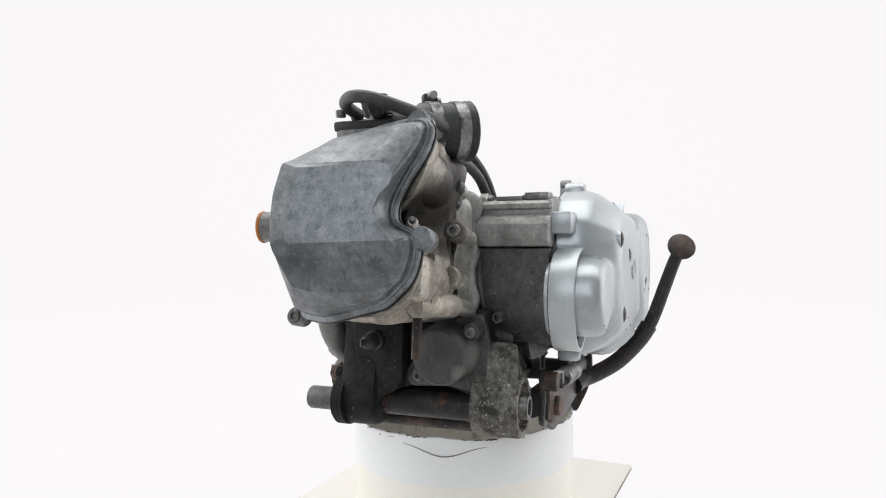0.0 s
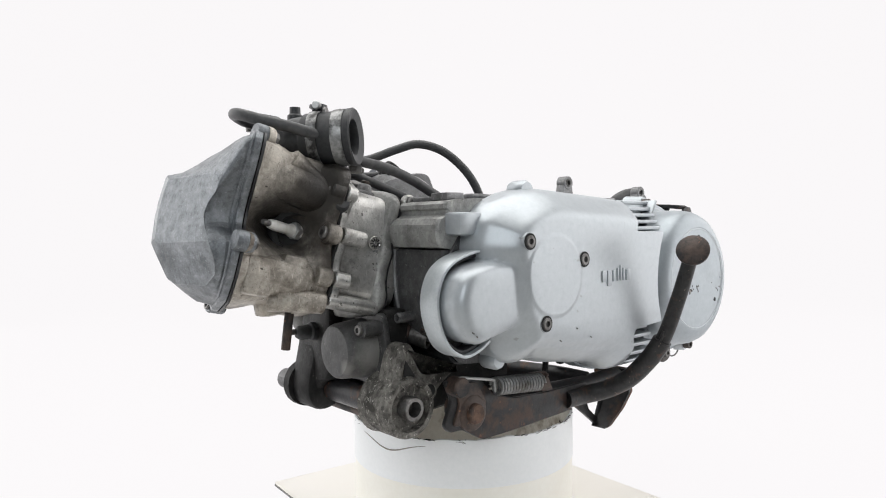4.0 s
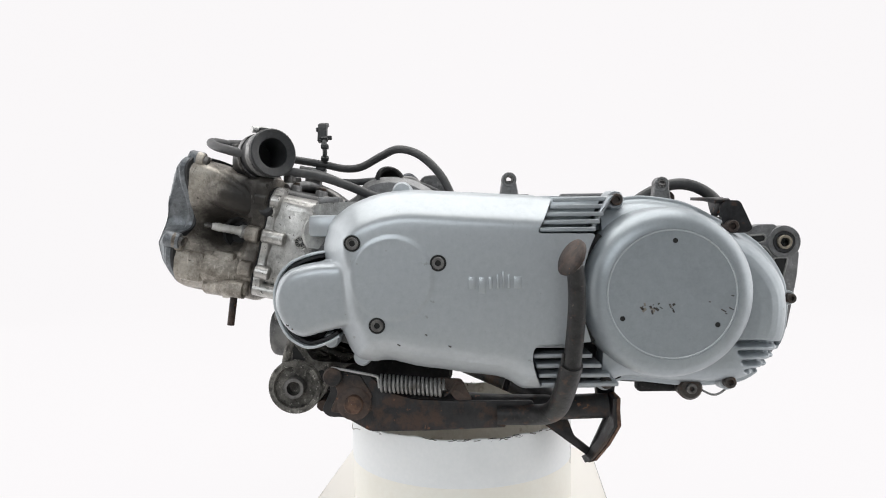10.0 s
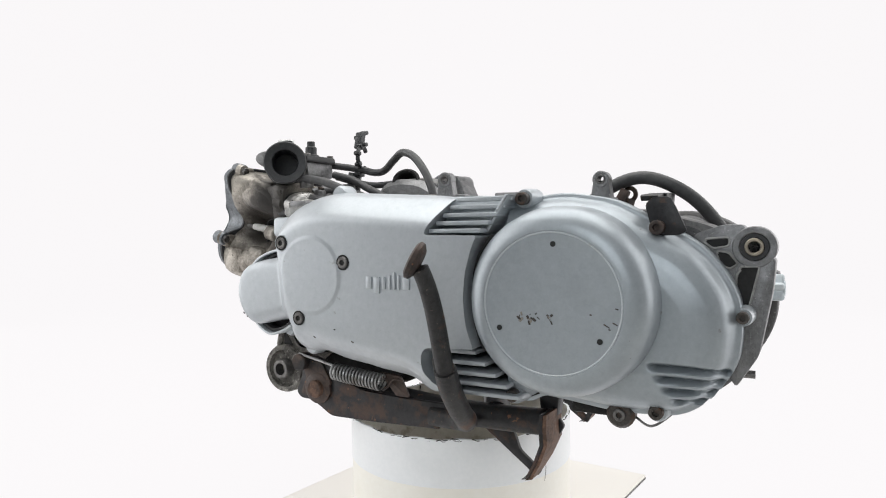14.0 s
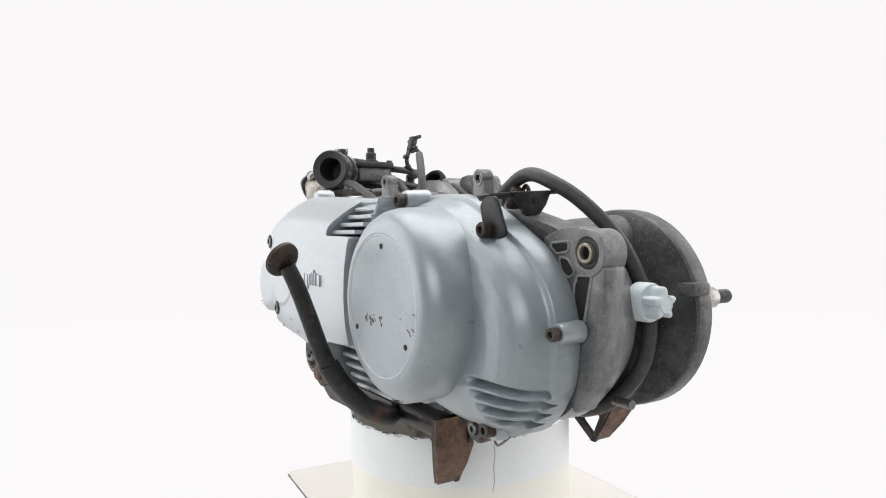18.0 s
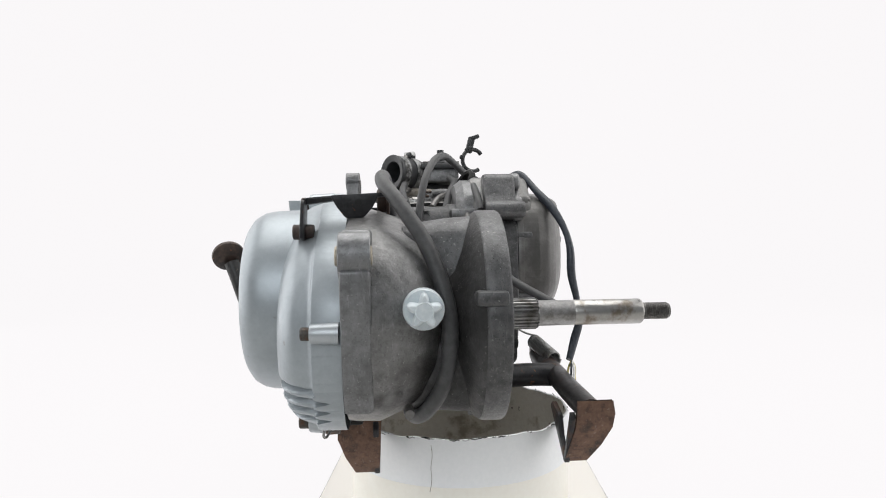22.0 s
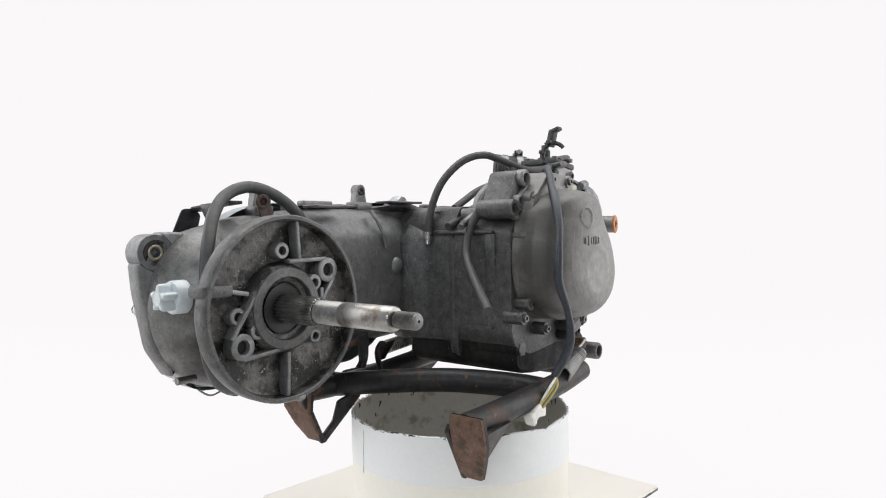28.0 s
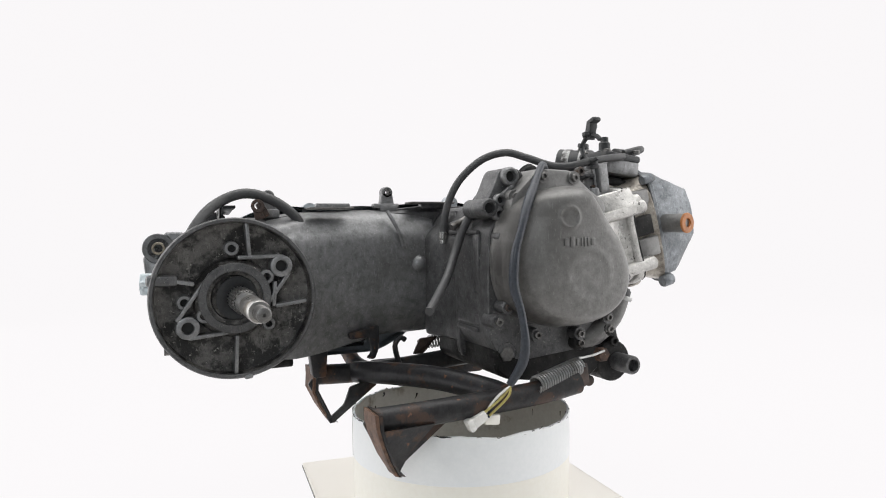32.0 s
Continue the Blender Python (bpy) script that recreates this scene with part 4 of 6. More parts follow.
    for a, b in (((0.2375, 0.390), (0.288, 0.389)), ((0.228, 0.370), (0.260, 0.325)), ((0.344, 0.298), (0.30, 0.302)), ((0.356, 0.318), (0.318, 0.372)), ((0.274, 0.388), (0.277, 0.430)), ((0.247, 0.330), (0.245, 0.36)), ((0.290, 0.298), (0.292, 0.252)), ((0.245, 0.330), (0.208, 0.335)), ((0.336, 0.36), (0.378, 0.368))):
        va, vb = Vector((a[0], -0.004, a[1])), Vector((b[0], -0.004, b[1]))
        dd = (vb - va)
        part("web", block((va + vb) / 2, (dd.length, 0.014, 0.0045), 0.0015, Matrix.Rotation(-math.atan2(dd.z, dd.x), 4, "Y")), CASE, plate)
    a = radians(262)
    part("rim_lug", block((c[0] + 0.0935 * math.cos(a), -0.006, c[2] + 0.0935 * math.sin(a)), (0.006, 0.028, 0.010), 0.002, Matrix.Rotation(-a, 4, "Y")), CASE, plate)
    part("hub_ring", hoop((0.2915, -0.004, 0.342), RIGHT, 0.0412, 0.0315, 0.0085, 48), CASE_OILY, plate, "worn grey hub ring")
    part("seal", lathe([(0.0265, 0), (0.0265, 0.004), (0.021, 0.005), (0.016, 0.003), (0, 0.003)], (0.2855, -0.012, 0.3405), RIGHT, 32), RUBBER, plate, "black shaft seal")
    # splined output shaft
    x, z = 0.2855, 0.3405
    n, o = 24, []
    for i in range(n):
        for f, r in ((0.0, 0.0128), (0.2, 0.0146), (0.5, 0.0146), (0.7, 0.0128)):
            a = 2 * math.pi * (i + f) / n
            o.append((x + r * math.cos(a), z + r * math.sin(a)))
    shaft = part("output_shaft", prism(o, [(0, -0.008), (0, 0.043), (0.002, 0.0455)]), SHAFT, engine, "steel wheel shaft with splines and thread")
    part("collar", lathe([(0.0128, 0.044), (0.0118, 0.0455), (0.0116, 0.0790), (0.0113, 0.0795), (0, 0.0795)], (x, 0, z), RIGHT, 32), SHAFT, shaft, "dull grey journal")
    part("journal", lathe([(0.0115, 0.0792), (0.0117, 0.0800), (0.0117, 0.1415), (0.0106, 0.1435), (0.0078, 0.1440), (0, 0.1440)], (x, 0, z), RIGHT, 32), STEEL_STAINED, shaft, "bright ground journal with brown stains")
    thr = [(0.007, 0)]
    for k in range(14):
        thr += [(0.0079, 0.001 + 0.0016 * k + 0.0004), (0.0070, 0.001 + 0.0016 * k + 0.0012)]
    part("thread", lathe(thr + [(0.0068, 0.0245), (0.0045, 0.0255), (0.0015, 0.0255), (0.001, 0.023), (0, 0.023)], (x, 0.1455, z), RIGHT, 24), STEEL_DARK, shaft)

    # shock absorber lug with an open sleeve
    ex, ez = 0.371, 0.3995
    arc = [(ex + 0.0162 * math.cos(radians(a)), ez + 0.0162 * math.sin(radians(a)), 0.0001) for a in range(112, 335, 12)]
    o = fillet([(0.318, 0.412), (0.345, 0.4205), (0.362, 0.4200)] + arc + [(0.3890, 0.388), (0.3865, 0.36), (0.375, 0.30), (0.355, 0.268), (0.34, 0.30)], 0.006, 3)
    lug = part("shock_lug", prism(o, [(0.002, -0.1272), (0.0005, -0.1266), (0, -0.1252), (0, -0.1065), (0.0012, -0.1044), (0.0032, -0.1034)]), CASE_MID, engine, "cast lug with a steel-sleeved bush")
    part("lug_eye", hoop((ex, -0.1033, ez), LEFT, 0.0190, 0.0126, 0.0252), CASE_MID, lug)
    part("bush", hoop((ex, -0.1038, ez), LEFT, 0.0127, 0.0080, 0.0237), RUBBER, lug)
    part("sleeve", hoop((ex, -0.1025, ez), LEFT, 0.0081, 0.0052, 0.0290), BRASS, lug, "dull tan steel sleeve")
    for o in ([(0.328, 0.407), (0.350, 0.4085), (0.350, 0.4005), (0.335, 0.398)], [(0.339, 0.396), (0.3495, 0.3945), (0.3575, 0.384), (0.350, 0.379), (0.342, 0.384)], [(0.3595, 0.3815), (0.3755, 0.382), (0.3665, 0.344), (0.355, 0.340), (0.356, 0.3726)]):
        # pockets are not cut: black patches paint their shade on the lug
        part("pocket", slab(fillet(o, 0.003, 3), -0.1262, -0.1276, 0.0002), VOID, lug, "black patch painting the shade of a pocket")
        part("pocket_edge", tube([(x, -0.1275, z) for x, z in fillet(o, 0.003, 3)] + [(o[0][0], -0.1275, o[0][1] - 0.003)], 0.0011, 6, 1, None, False), CAST_LIGHT, lug)
    # oil filler cap
    star = [((0.0106 + 0.0034 * math.cos(5 * t)) * math.cos(t + 0.3), (0.0106 + 0.0034 * math.cos(5 * t)) * math.sin(t + 0.3)) for t in [2 * math.pi * k / 60 for k in range(60)]]
    cap = part("filler_cap", lathe([(0.0165, -0.012), (0.0165, 0.0), (0.0155, 0.002), (0, 0.002)], (0.377, -0.063, 0.357), REARWARD, 28), CAPMAT, engine, "milky white plastic oil filler cap")
    part("grip", prism(star, [(0, 0), (0, 0.0115), (0.0006, 0.0130), (0.0018, 0.0140)], basis((0.379, -0.063, 0.357), REARWARD)), CAPMAT, cap)
    part("centre_dimple", lathe([(0.0078, 0), (0.0072, 0.0012), (0.0062, 0.0004), (0, 0.0002)], (0.3925, -0.063, 0.357), REARWARD, 16), CAPMAT, cap)
    part("stud_nut", hoop((-0.0378, -0.0454, 0.4345), (0, 0, 1), 0.0080, 0.0038, 0.0095), ZINC, case, "bright steel nut")
    # upright eyes on the case
    for (x, y, z, w) in ((0.0565, -0.1340, 0.4745, 0.0125), (0.231, -0.1255, 0.4675, 0.0120)):
        o = fillet([(x - w, z - 0.028), (x + w, z - 0.028), (x + 0.0078, z - 0.002)] + [(x + 0.0062 * math.cos(radians(a)), z + 0.0062 * math.sin(radians(a)), 0.0001) for a in range(-10, -171, -20)] + [(x - 0.0078, z - 0.002)], 0.003, 3)
        part("frame_eye", prism(o, [(0.001, y - 0.0058), (0, y - 0.0048), (-0.0002, y + 0.0055), (0.001, y + 0.0068)]), CASE, case)
        part("eye_ring", hoop((x, y + 0.0066, z), LEFT, 0.0084, 0.0046, 0.0132), CASE, case)
        part("eye_sleeve", hoop((x, y + 0.0070, z), LEFT, 0.0047, 0.0032, 0.0140), STEEL_DARK, case)
        part("eye_root", block((x, y + 0.003, z - 0.024), (2 * w + 0.004, 0.022, 0.012), 0.003), CASE, case)
    return case, gear, plate


case, gear, wheel_plate = build_cases()


def build_right_cover():
    o = catmull([(-0.040, 0.459, 0), (-0.075, 0.469, 0), (-0.108, 0.470, 0), (-0.124, 0.456, 0), (-0.140, 0.432, 0), (-0.160, 0.405, 0), (-0.172, 0.375, 0), (-0.174, 0.350, 0), (-0.163, 0.324, 0), (-0.140, 0.306, 0), (-0.110, 0.297, 0), (-0.075, 0.296, 0), (-0.040, 0.306, 0), (-0.014, 0.328, 0), (-0.003, 0.365, 0), (-0.005, 0.405, 0), (-0.018, 0.440, 0)], 4, True)
    o = [(p.x, p.y) for p in o]

    def face(x, z):
        k = np.clip((x + 0.115) / 0.10, 0, 1) * np.clip((0.462 - z) / 0.03, 0, 1)
        e = np.clip(depth_in(o, x, z), 0, 1) / (1 + 3.2 * k * k * (3 - 2 * k))
        y = np.interp(e, (0, 0.0008, 0.002, 0.0035, 0.005, 0.0075, 0.010, 0.0125, 0.0155, 0.020, 0.026, 0.045, 0.08), (0.110, 0.118, 0.126, 0.1325, 0.138, 0.1432, 0.147, 0.1494, 0.1512, 0.1524, 0.1530, 0.1535, 0.1537))
        r, q = np.hypot(x + 0.100, z - 0.362), np.hypot(x + 0.0735, z - 0.432)
        return y + 0.0005 * np.exp(-((r - 0.030) / 0.005) ** 2) + 0.0013 * np.exp(-((q - 0.0125) / 0.0016) ** 2) - 0.0006 * (q < 0.011)
    cov = part("alternator_cover", relief(o, face, 0.0815, 0.0016), ALTERNATOR, engine, "dull pale cast alternator cover", 45)
    rim = [(p[0] + q.x * 0.0004, p[1] + q.y * 0.0004) for p, q in zip(o, normals2(o))]
    part("cover_flange", slab(rim, 0.0815, 0.0900, 0.0012), ALTERNATOR, cov)
    for x, w, h in ((-0.067, 0.0060, 0.0085), (-0.0755, 0.0060, 0.0125), (-0.0825, 0.0035, 0.0085), (-0.0885, 0.0022, 0.0100), (-0.0930, 0.0022, 0.0115), (-0.0975, 0.0022, 0.0100), (-0.1045, 0.0062, 0.0085)):
        part("badge_bar", block((x, 0.1533, 0.402), (w, 0.0026, h), 0.0005), CASE_PALE, cov)
    for x, z in ((-0.030, 0.458), (-0.142, 0.449), (-0.112, 0.482), (-0.066, 0.483), (-0.170, 0.30), (-0.125, 0.282), (-0.06, 0.285), (-0.005, 0.305)):
        part("bolt_boss", lathe([(0.009, 0), (0.0085, 0.028 if z < 0.46 else 0.036), (0, 0.028 if z < 0.46 else 0.036)], (x, 0.070, z), RIGHT, 18), CASE_OILY if z < 0.32 else CASE_PALE, cov)
        bolt((x, 0.098 if z < 0.46 else 0.106, z), RIGHT, 0.0052, cov, STEEL_DARK, 0.004)
    # top of the case half above the cover
    o = fillet([(-0.165, 0.452), (-0.13, 0.475), (-0.115, 0.492), (-0.06, 0.4935), (-0.045, 0.478), (-0.02, 0.455), (-0.02, 0.40), (-0.16, 0.40)], 0.012, 4)
    part("chain_housing", slab(o, 0.02, 0.104, 0.007), CASE_PALE, cov)
    # upper mounting arm with two eyes
    o = fillet([(-0.020, 0.494), (-0.036, 0.4955), (-0.050, 0.4935), (-0.056, 0.484), (-0.045, 0.470), (-0.036, 0.458), (-0.034, 0.435), (-0.012, 0.430), (0.004, 0.436), (0.003, 0.450), (-0.006, 0.462)], 0.008, 4)
    arm = part("mounting_arm", slab(o, 0.036, 0.079, 0.004), CASE_OILY, engine, "crusty cast mounting arm with bolt eyes")
    for x, y, z, r in ((-0.0315, 0.079, 0.4840, 0.0118), (-0.0165, 0.080, 0.4545, 0.0080), (-0.0150, 0.080, 0.4372, 0.0080)):
        part("eye", lathe([(r, -0.004), (r, 0.006), (r * 0.85, 0.0080), (r * 0.62, 0.0080), (r * 0.55, 0.0015), (0, 0.0015)], (x, y, z), RIGHT, 22), CASE, arm)
        hole((x, y + 0.0018, z), RIGHT, r * 0.56, arm)
    for a, b in (((-0.036, 0.474), (-0.018, 0.458)), ((-0.050, 0.478), (-0.036, 0.448)), ((-0.016, 0.450), (-0.015, 0.440)), ((-0.040, 0.446), (-0.020, 0.438))):
        va, vb = Vector((a[0], 0.0825, a[1])), Vector((b[0], 0.0825, b[1]))
        part("web", block((va + vb) / 2, ((vb - va).length, 0.009, 0.0060), 0.0018, Matrix.Rotation(-math.atan2(vb.z - va.z, vb.x - va.x), 4, "Y")), CASE, arm)
    part("eye_barrel", lathe([(0.0120, 0), (0.0120, 0.050), (0.0105, 0.053), (0.0070, 0.053), (0.0065, 0.046), (0, 0.046)], (0.0000, 0.036, 0.4445), RIGHT, 24), CASE_OILY, arm)
    hole((0.0000, 0.0823, 0.4445), RIGHT, 0.0066, arm)
    part("eye_barrel", lathe([(0.0090, 0), (0.0085, 0.050), (0.0072, 0.0515), (0.0050, 0.0515), (0.0048, 0.046), (0, 0.046)], (-0.0135, 0.050, 0.4085), RIGHT, 20), CASE_OILY, arm)
    hole((-0.0135, 0.0963, 0.4085), RIGHT, 0.0049, arm)
    bolt((-0.1235, 0.1000, 0.4905), RIGHT, 0.0060, arm, BOLT, 0.005)
    return cov


def build_cylinder_and_head():
    al = radians(13.3)
    ax, up = Vector((-math.cos(al), 0, math.sin(al))), Vector((math.sin(al), 0, math.cos(al)))
    c0 = Vector((-0.183, 0, 0.39))
    # (a, b, depth): a along y, b across the bore upwards, depth along the bore
    m = Matrix(((0, up.x, ax.x, c0.x), (1, 0, 0, 0), (0, up.z, ax.z, c0.z), (0, 0, 0, 1)))

    def at(y, b, s):
        return m @ Vector((y, b, s))
    def gas(y):
        """Height of the slanted cover joint along the bore."""
        return 0.1605 - 0.33 * (y + 0.075)

    # cylinder
    o = fillet([(-0.080, 0.062), (-0.05, 0.070), (0.05, 0.070), (0.068, 0.058), (0.070, -0.05), (0.05, -0.066), (-0.05, -0.066), (-0.083, -0.05)], 0.014, 4)
    cyl = part("cylinder", prism(o, [(0.002, -0.02), (0.001, -0.004), (0.001, 0.004), (0.002, 0.0055), (0.003, 0.052), (0.0005, 0.056), (0.0, 0.062)], m), ALLOY, engine, "bright bare alloy cylinder block")
    wave = [(-0.045, 0.0745), (-0.072, 0.071), (-0.085, 0.062), (-0.086, 0.048), (-0.081, 0.034), (-0.082, 0.018), (-0.086, 0.004), (-0.083, -0.012), (-0.084, -0.028), (-0.089, -0.042), (-0.086, -0.056), (-0.070, -0.064), (-0.03, -0.070), (0.03, -0.070), (0.056, -0.066), (0.072, -0.050), (0.070, 0.0), (0.070, 0.054), (0.052, 0.073), (0.0, 0.074)]
    wave = [(p.x, p.y) for p in catmull([Vector((y, b, 0)) for y, b in wave], 4, True)]
    part("base_flange", prism(wave, [(0.001, -0.005), (0, -0.0035), (0, 0.0035), (0.0015, 0.0055), (0.005, 0.008)], m), CAST_LIGHT, cyl, "wavy cast base flange")
    part("base_gasket", prism(wave, [(0.0004, -0.0068), (0.0004, -0.0052)], m), VOID, cyl)
    part("head_flange", prism(wave, [(0.006, 0.0500), (0.002, 0.0530), (0.0012, 0.0550), (0.0012, 0.0615)], m), ALLOY, cyl)
    part("head_gasket", prism(wave, [(0.0012, 0.0622), (0.0012, 0.0642)], m), VOID, cyl)
    for y, b, s in ((-0.080, 0.055, 0.05), (-0.0865, 0.0110, 0.034), (-0.0850, -0.0340, 0.044), (-0.079, -0.056, 0.0)):
        part("screw_column", rod(at(y, b, s), at(y, b, 0.062), 0.0085, 16), ALLOY, cyl)
    part("cast_badge", ring(at(-0.0815, 0.012, 0.016), LEFT, 0.0068, 0.0009, 20), ALLOY, cyl)
    for k in range(10):
        a = math.pi * k / 5
        q = at(-0.0822, 0.012, 0.016)
        part("badge_spoke", block((q.x + 0.0042 * math.cos(a), q.y, q.z + 0.0042 * math.sin(a)), (0.004, 0.0012, 0.001), 0.0003, Matrix.Rotation(-a, 4, "Y")), CASE_DARK, cyl)
    part("screw_column", rod(at(-0.080, 0.064, -0.016), at(-0.089, 0.064, -0.016), 0.0088, 16), ALLOY, cyl)
    bolt(at(-0.088, 0.064, -0.016), LEFT, 0.0066, cyl, STEEL_DARK, 0.006)
    bolt(at(0.076, 0.046, 0.0), RIGHT, 0.0056, cyl, BOLT, 0.006)

    # cylinder head, waisted round the spark plug, its top cut aslant
    o = catmull([(-0.070, 0.083, 0), (-0.090, 0.075, 0), (-0.088, 0.052, 0), (-0.082, 0.030, 0), (-0.079, 0.010, 0), (-0.080, -0.006, 0), (-0.084, -0.020, 0), (-0.086, -0.045, 0), (-0.073, -0.068, 0), (-0.03, -0.078, 0), (0.032, -0.076, 0), (0.050, -0.055, 0), (0.054, 0.0, 0), (0.047, 0.048, 0), (0.02, 0.074, 0), (-0.03, 0.083, 0)], 4, True)
    nh = normals2([(p.x, p.y) for p in o])

    def slice_of(ins, f):
        out = []
        for p, q in zip(o, nh):
            y, b = p.x - q.x * ins, p.y - q.y * ins
            if y < 0:
                y += 0.040 * math.exp(-((b - 0.006) / 0.019) ** 2) * float(np.interp(f, (0.16, 0.40, 0.70, 1.0), (0.0, 1.0, 0.95, 0.42)))
            out.append(at(y, b, 0.0645 + f * (gas(y) - 0.0030 - 0.0645)))
        return out
    head = part("cylinder_head", rings(bmesh.new(), [slice_of(*k) for k in ((0.002, 0.0), (0.0, 0.03), (0.0, 0.16), (0.003, 0.22), (0.005, 0.28), (0.006, 0.36), (0.007, 0.45), (0.006, 0.55), (0.005, 0.66), (0.002, 0.76), (0.0, 0.84), (-0.002, 0.92), (-0.002, 1.0))]), HEAD, engine, "brown-stained cast cylinder head")
    part("port_bulge", tube([at(-0.058, -0.042, 0.068), at(-0.070, -0.042, 0.10), at(-0.068, -0.043, 0.135), at(-0.060, -0.043, 0.154)], 0.021, 20, 5), HEAD, head)
    part("port_bulge", tube([at(-0.055, 0.048, 0.075), at(-0.068, 0.052, 0.11), at(-0.062, 0.056, 0.154)], 0.023, 20, 5), HEAD, head)
    part("cast_lump", tube([at(-0.080, 0.072, 0.128), at(-0.078, 0.060, 0.100), at(-0.074, 0.046, 0.078)], 0.010, 14, 5), HEAD, head)
    part("cast_lump", tube([at(-0.086, -0.060, 0.070), at(-0.083, -0.062, 0.092), at(-0.070, -0.066, 0.120)], 0.011, 14, 5), HEAD, head)
    # well is coloured black to hold the shade of a deep cavity
    part("plug_well", lathe([(0.026, -0.012), (0.024, 0.001), (0.019, 0.003), (0.0165, -0.006), (0, -0.006)], at(-0.058, 0.005, 0.098), (-0.25, -1, 0.05), 28), VOID, head, "spark plug well blackened for its shade")
    part("water_boss", lathe([(0.0155, -0.004), (0.0145, 0.006), (0.0120, 0.0125), (0.0095, 0.0150), (0, 0.0150)], (-0.2375, -0.0690, 0.4480), (0.0, -1, 0.25), 24), RUBBER, head, "black rubber core plug")
    for y, b, s in ((-0.0870, 0.0095, 0.066), (-0.0850, -0.0340, 0.066), (-0.081, -0.058, 0.066), (-0.080, 0.055, 0.066), (0.060, 0.048, 0.066), (0.062, -0.042, 0.066)):
        part("screw_column", rod(at(y, b, s), at(y, b, s + 0.016), 0.0105, 18), HEAD if y < 0 else ALLOY, head)
    for b, y in ((0.0090, -0.0872), (0.0550, -0.0800)):
        bolt(at(y, b, 0.0815), ax, 0.0066, head, STEEL_DARK, 0.004)
    # square cast steps on the lower flank
    for s0, s1, b0, b1, y in ((0.1250, 0.1560, -0.0640, -0.0260, -0.0905), (0.0900, 0.1190, -0.0680, -0.0185, -0.0865), (0.0920, 0.1360, 0.0560, 0.0780, -0.0860)):
        part("cast_step", block(at(y + 0.014, (b0 + b1) / 2, (s0 + s1) / 2), (s1 - s0, 0.028, b1 - b0), 0.0055, Matrix.Rotation(al, 4, "Y")), HEAD, head)
    # right side: bright flats and the timing window
    part("side_flat", slab(fillet([(0.020, 0.060), (0.050, 0.060), (0.050, 0.028), (0.020, 0.030)], 0.004, 3), 0.066, 0.112, 0.002, m), CASE_PALE, head)
    part("timing_window", slab(fillet([(0.030, 0.024), (0.0575, 0.024), (0.0575, -0.004), (0.030, -0.004)], 0.003, 3), 0.068, 0.104, 0.002, m), CASE_DARK, head)
    part("side_flat", slab(fillet([(0.030, -0.008), (0.0585, -0.008), (0.0585, -0.036), (0.030, -0.036)], 0.003, 3), 0.072, 0.108, 0.002, m), CASE_PALE, head)
    for y, b, s in ((0.0665, 0.040, 0.084), (0.0650, -0.042, 0.086)):
        part("screw_column", rod(at(y, b, -0.004), at(y, b, s), 0.0098, 18), ALLOY, head)
    bolt(at(0.066, 0.040, 0.004), RIGHT, 0.0075, head, BOLT, 0.007)
    part("side_arm", slab(fillet([(0.062, 0.072), (0.075, 0.046), (0.062, 0.034), (0.045, 0.060)], 0.004, 3), 0.012, 0.070, 0.002, m), ALLOY, head, "bright alloy side arm")
    # dark deck with screws and pipes, made up to darken the cylinder top
    deck = part("top_deck", slab(fillet([(-0.055, 0.060), (-0.050, 0.0715), (0.000, 0.0745), (0.040, 0.0720), (0.050, 0.060)], 0.005, 3), -0.004, 0.066, 0.003, m), CASE_OILY, head, "dark filler deck above the cylinder")
    for y, q in ((-0.036, 0.012), (-0.030, 0.048), (0.006, 0.020), (0.014, 0.056), (0.036, 0.030)):
        part("screw_boss", lathe([(0.0085, -0.004), (0.0080, 0.007), (0.0065, 0.009), (0, 0.009)], at(y, 0.071, q), up, 16), CASE, head)
        bolt(at(y, 0.080, q), up, 0.0048, head, BOLT, 0.004)
    part("deck_pipe", tube([at(-0.035, 0.074, 0.058), at(-0.014, 0.082, 0.044), at(0.010, 0.083, 0.026), at(0.026, 0.078, 0.006), at(0.030, 0.068, -0.016)], 0.0058, 12, 5), CASE, head)
    part("deck_pipe", tube([at(0.020, 0.074, 0.060), at(0.004, 0.081, 0.030), at(-0.016, 0.080, 0.006), at(-0.028, 0.070, -0.018)], 0.0048, 12, 5), STEEL_DARK, head)
    # cover screws seen from behind
    for y, b, s in ((-0.0815, 0.0845, 0.1490), (-0.0940, -0.0175, 0.1550)):
        part("screw_lug", lathe([(0.0085, 0.003), (0.0094, 0.005), (0.0098, gas(y) - s - 0.003), (0, gas(y) - s - 0.003)], at(y, b, s), ax, 20), HEAD, head)
        part("screw_root", block(at(y + 0.009, b - 0.003, gas(y) - 0.008), (0.011, 0.018, 0.018), 0.003, Matrix.Rotation(al, 4, "Y")), HEAD, head)
        hexbolt(at(y, b, s + 0.004), -ax, 0.0062, head, STEEL_DARK, 0.0060, "dull hex screw head")
    part("stub_pipe", lathe([(0.0150, -0.004), (0.0140, 0.002), (0.0118, 0.006), (0.0115, 0.044), (0.0105, 0.0455), (0, 0.0455)], (-0.1985, 0.021, 0.4430), (-0.07, 0, 1), 24), CASE_PALE, head, "pale upright stub pipe")
    # spark plug
    p0, p1 = Vector((-0.278, -0.0515, 0.4200)), Vector((-0.3127, -0.0677, 0.4278))
    d = (p1 - p0).normalized()
    n = (p1 - p0).length
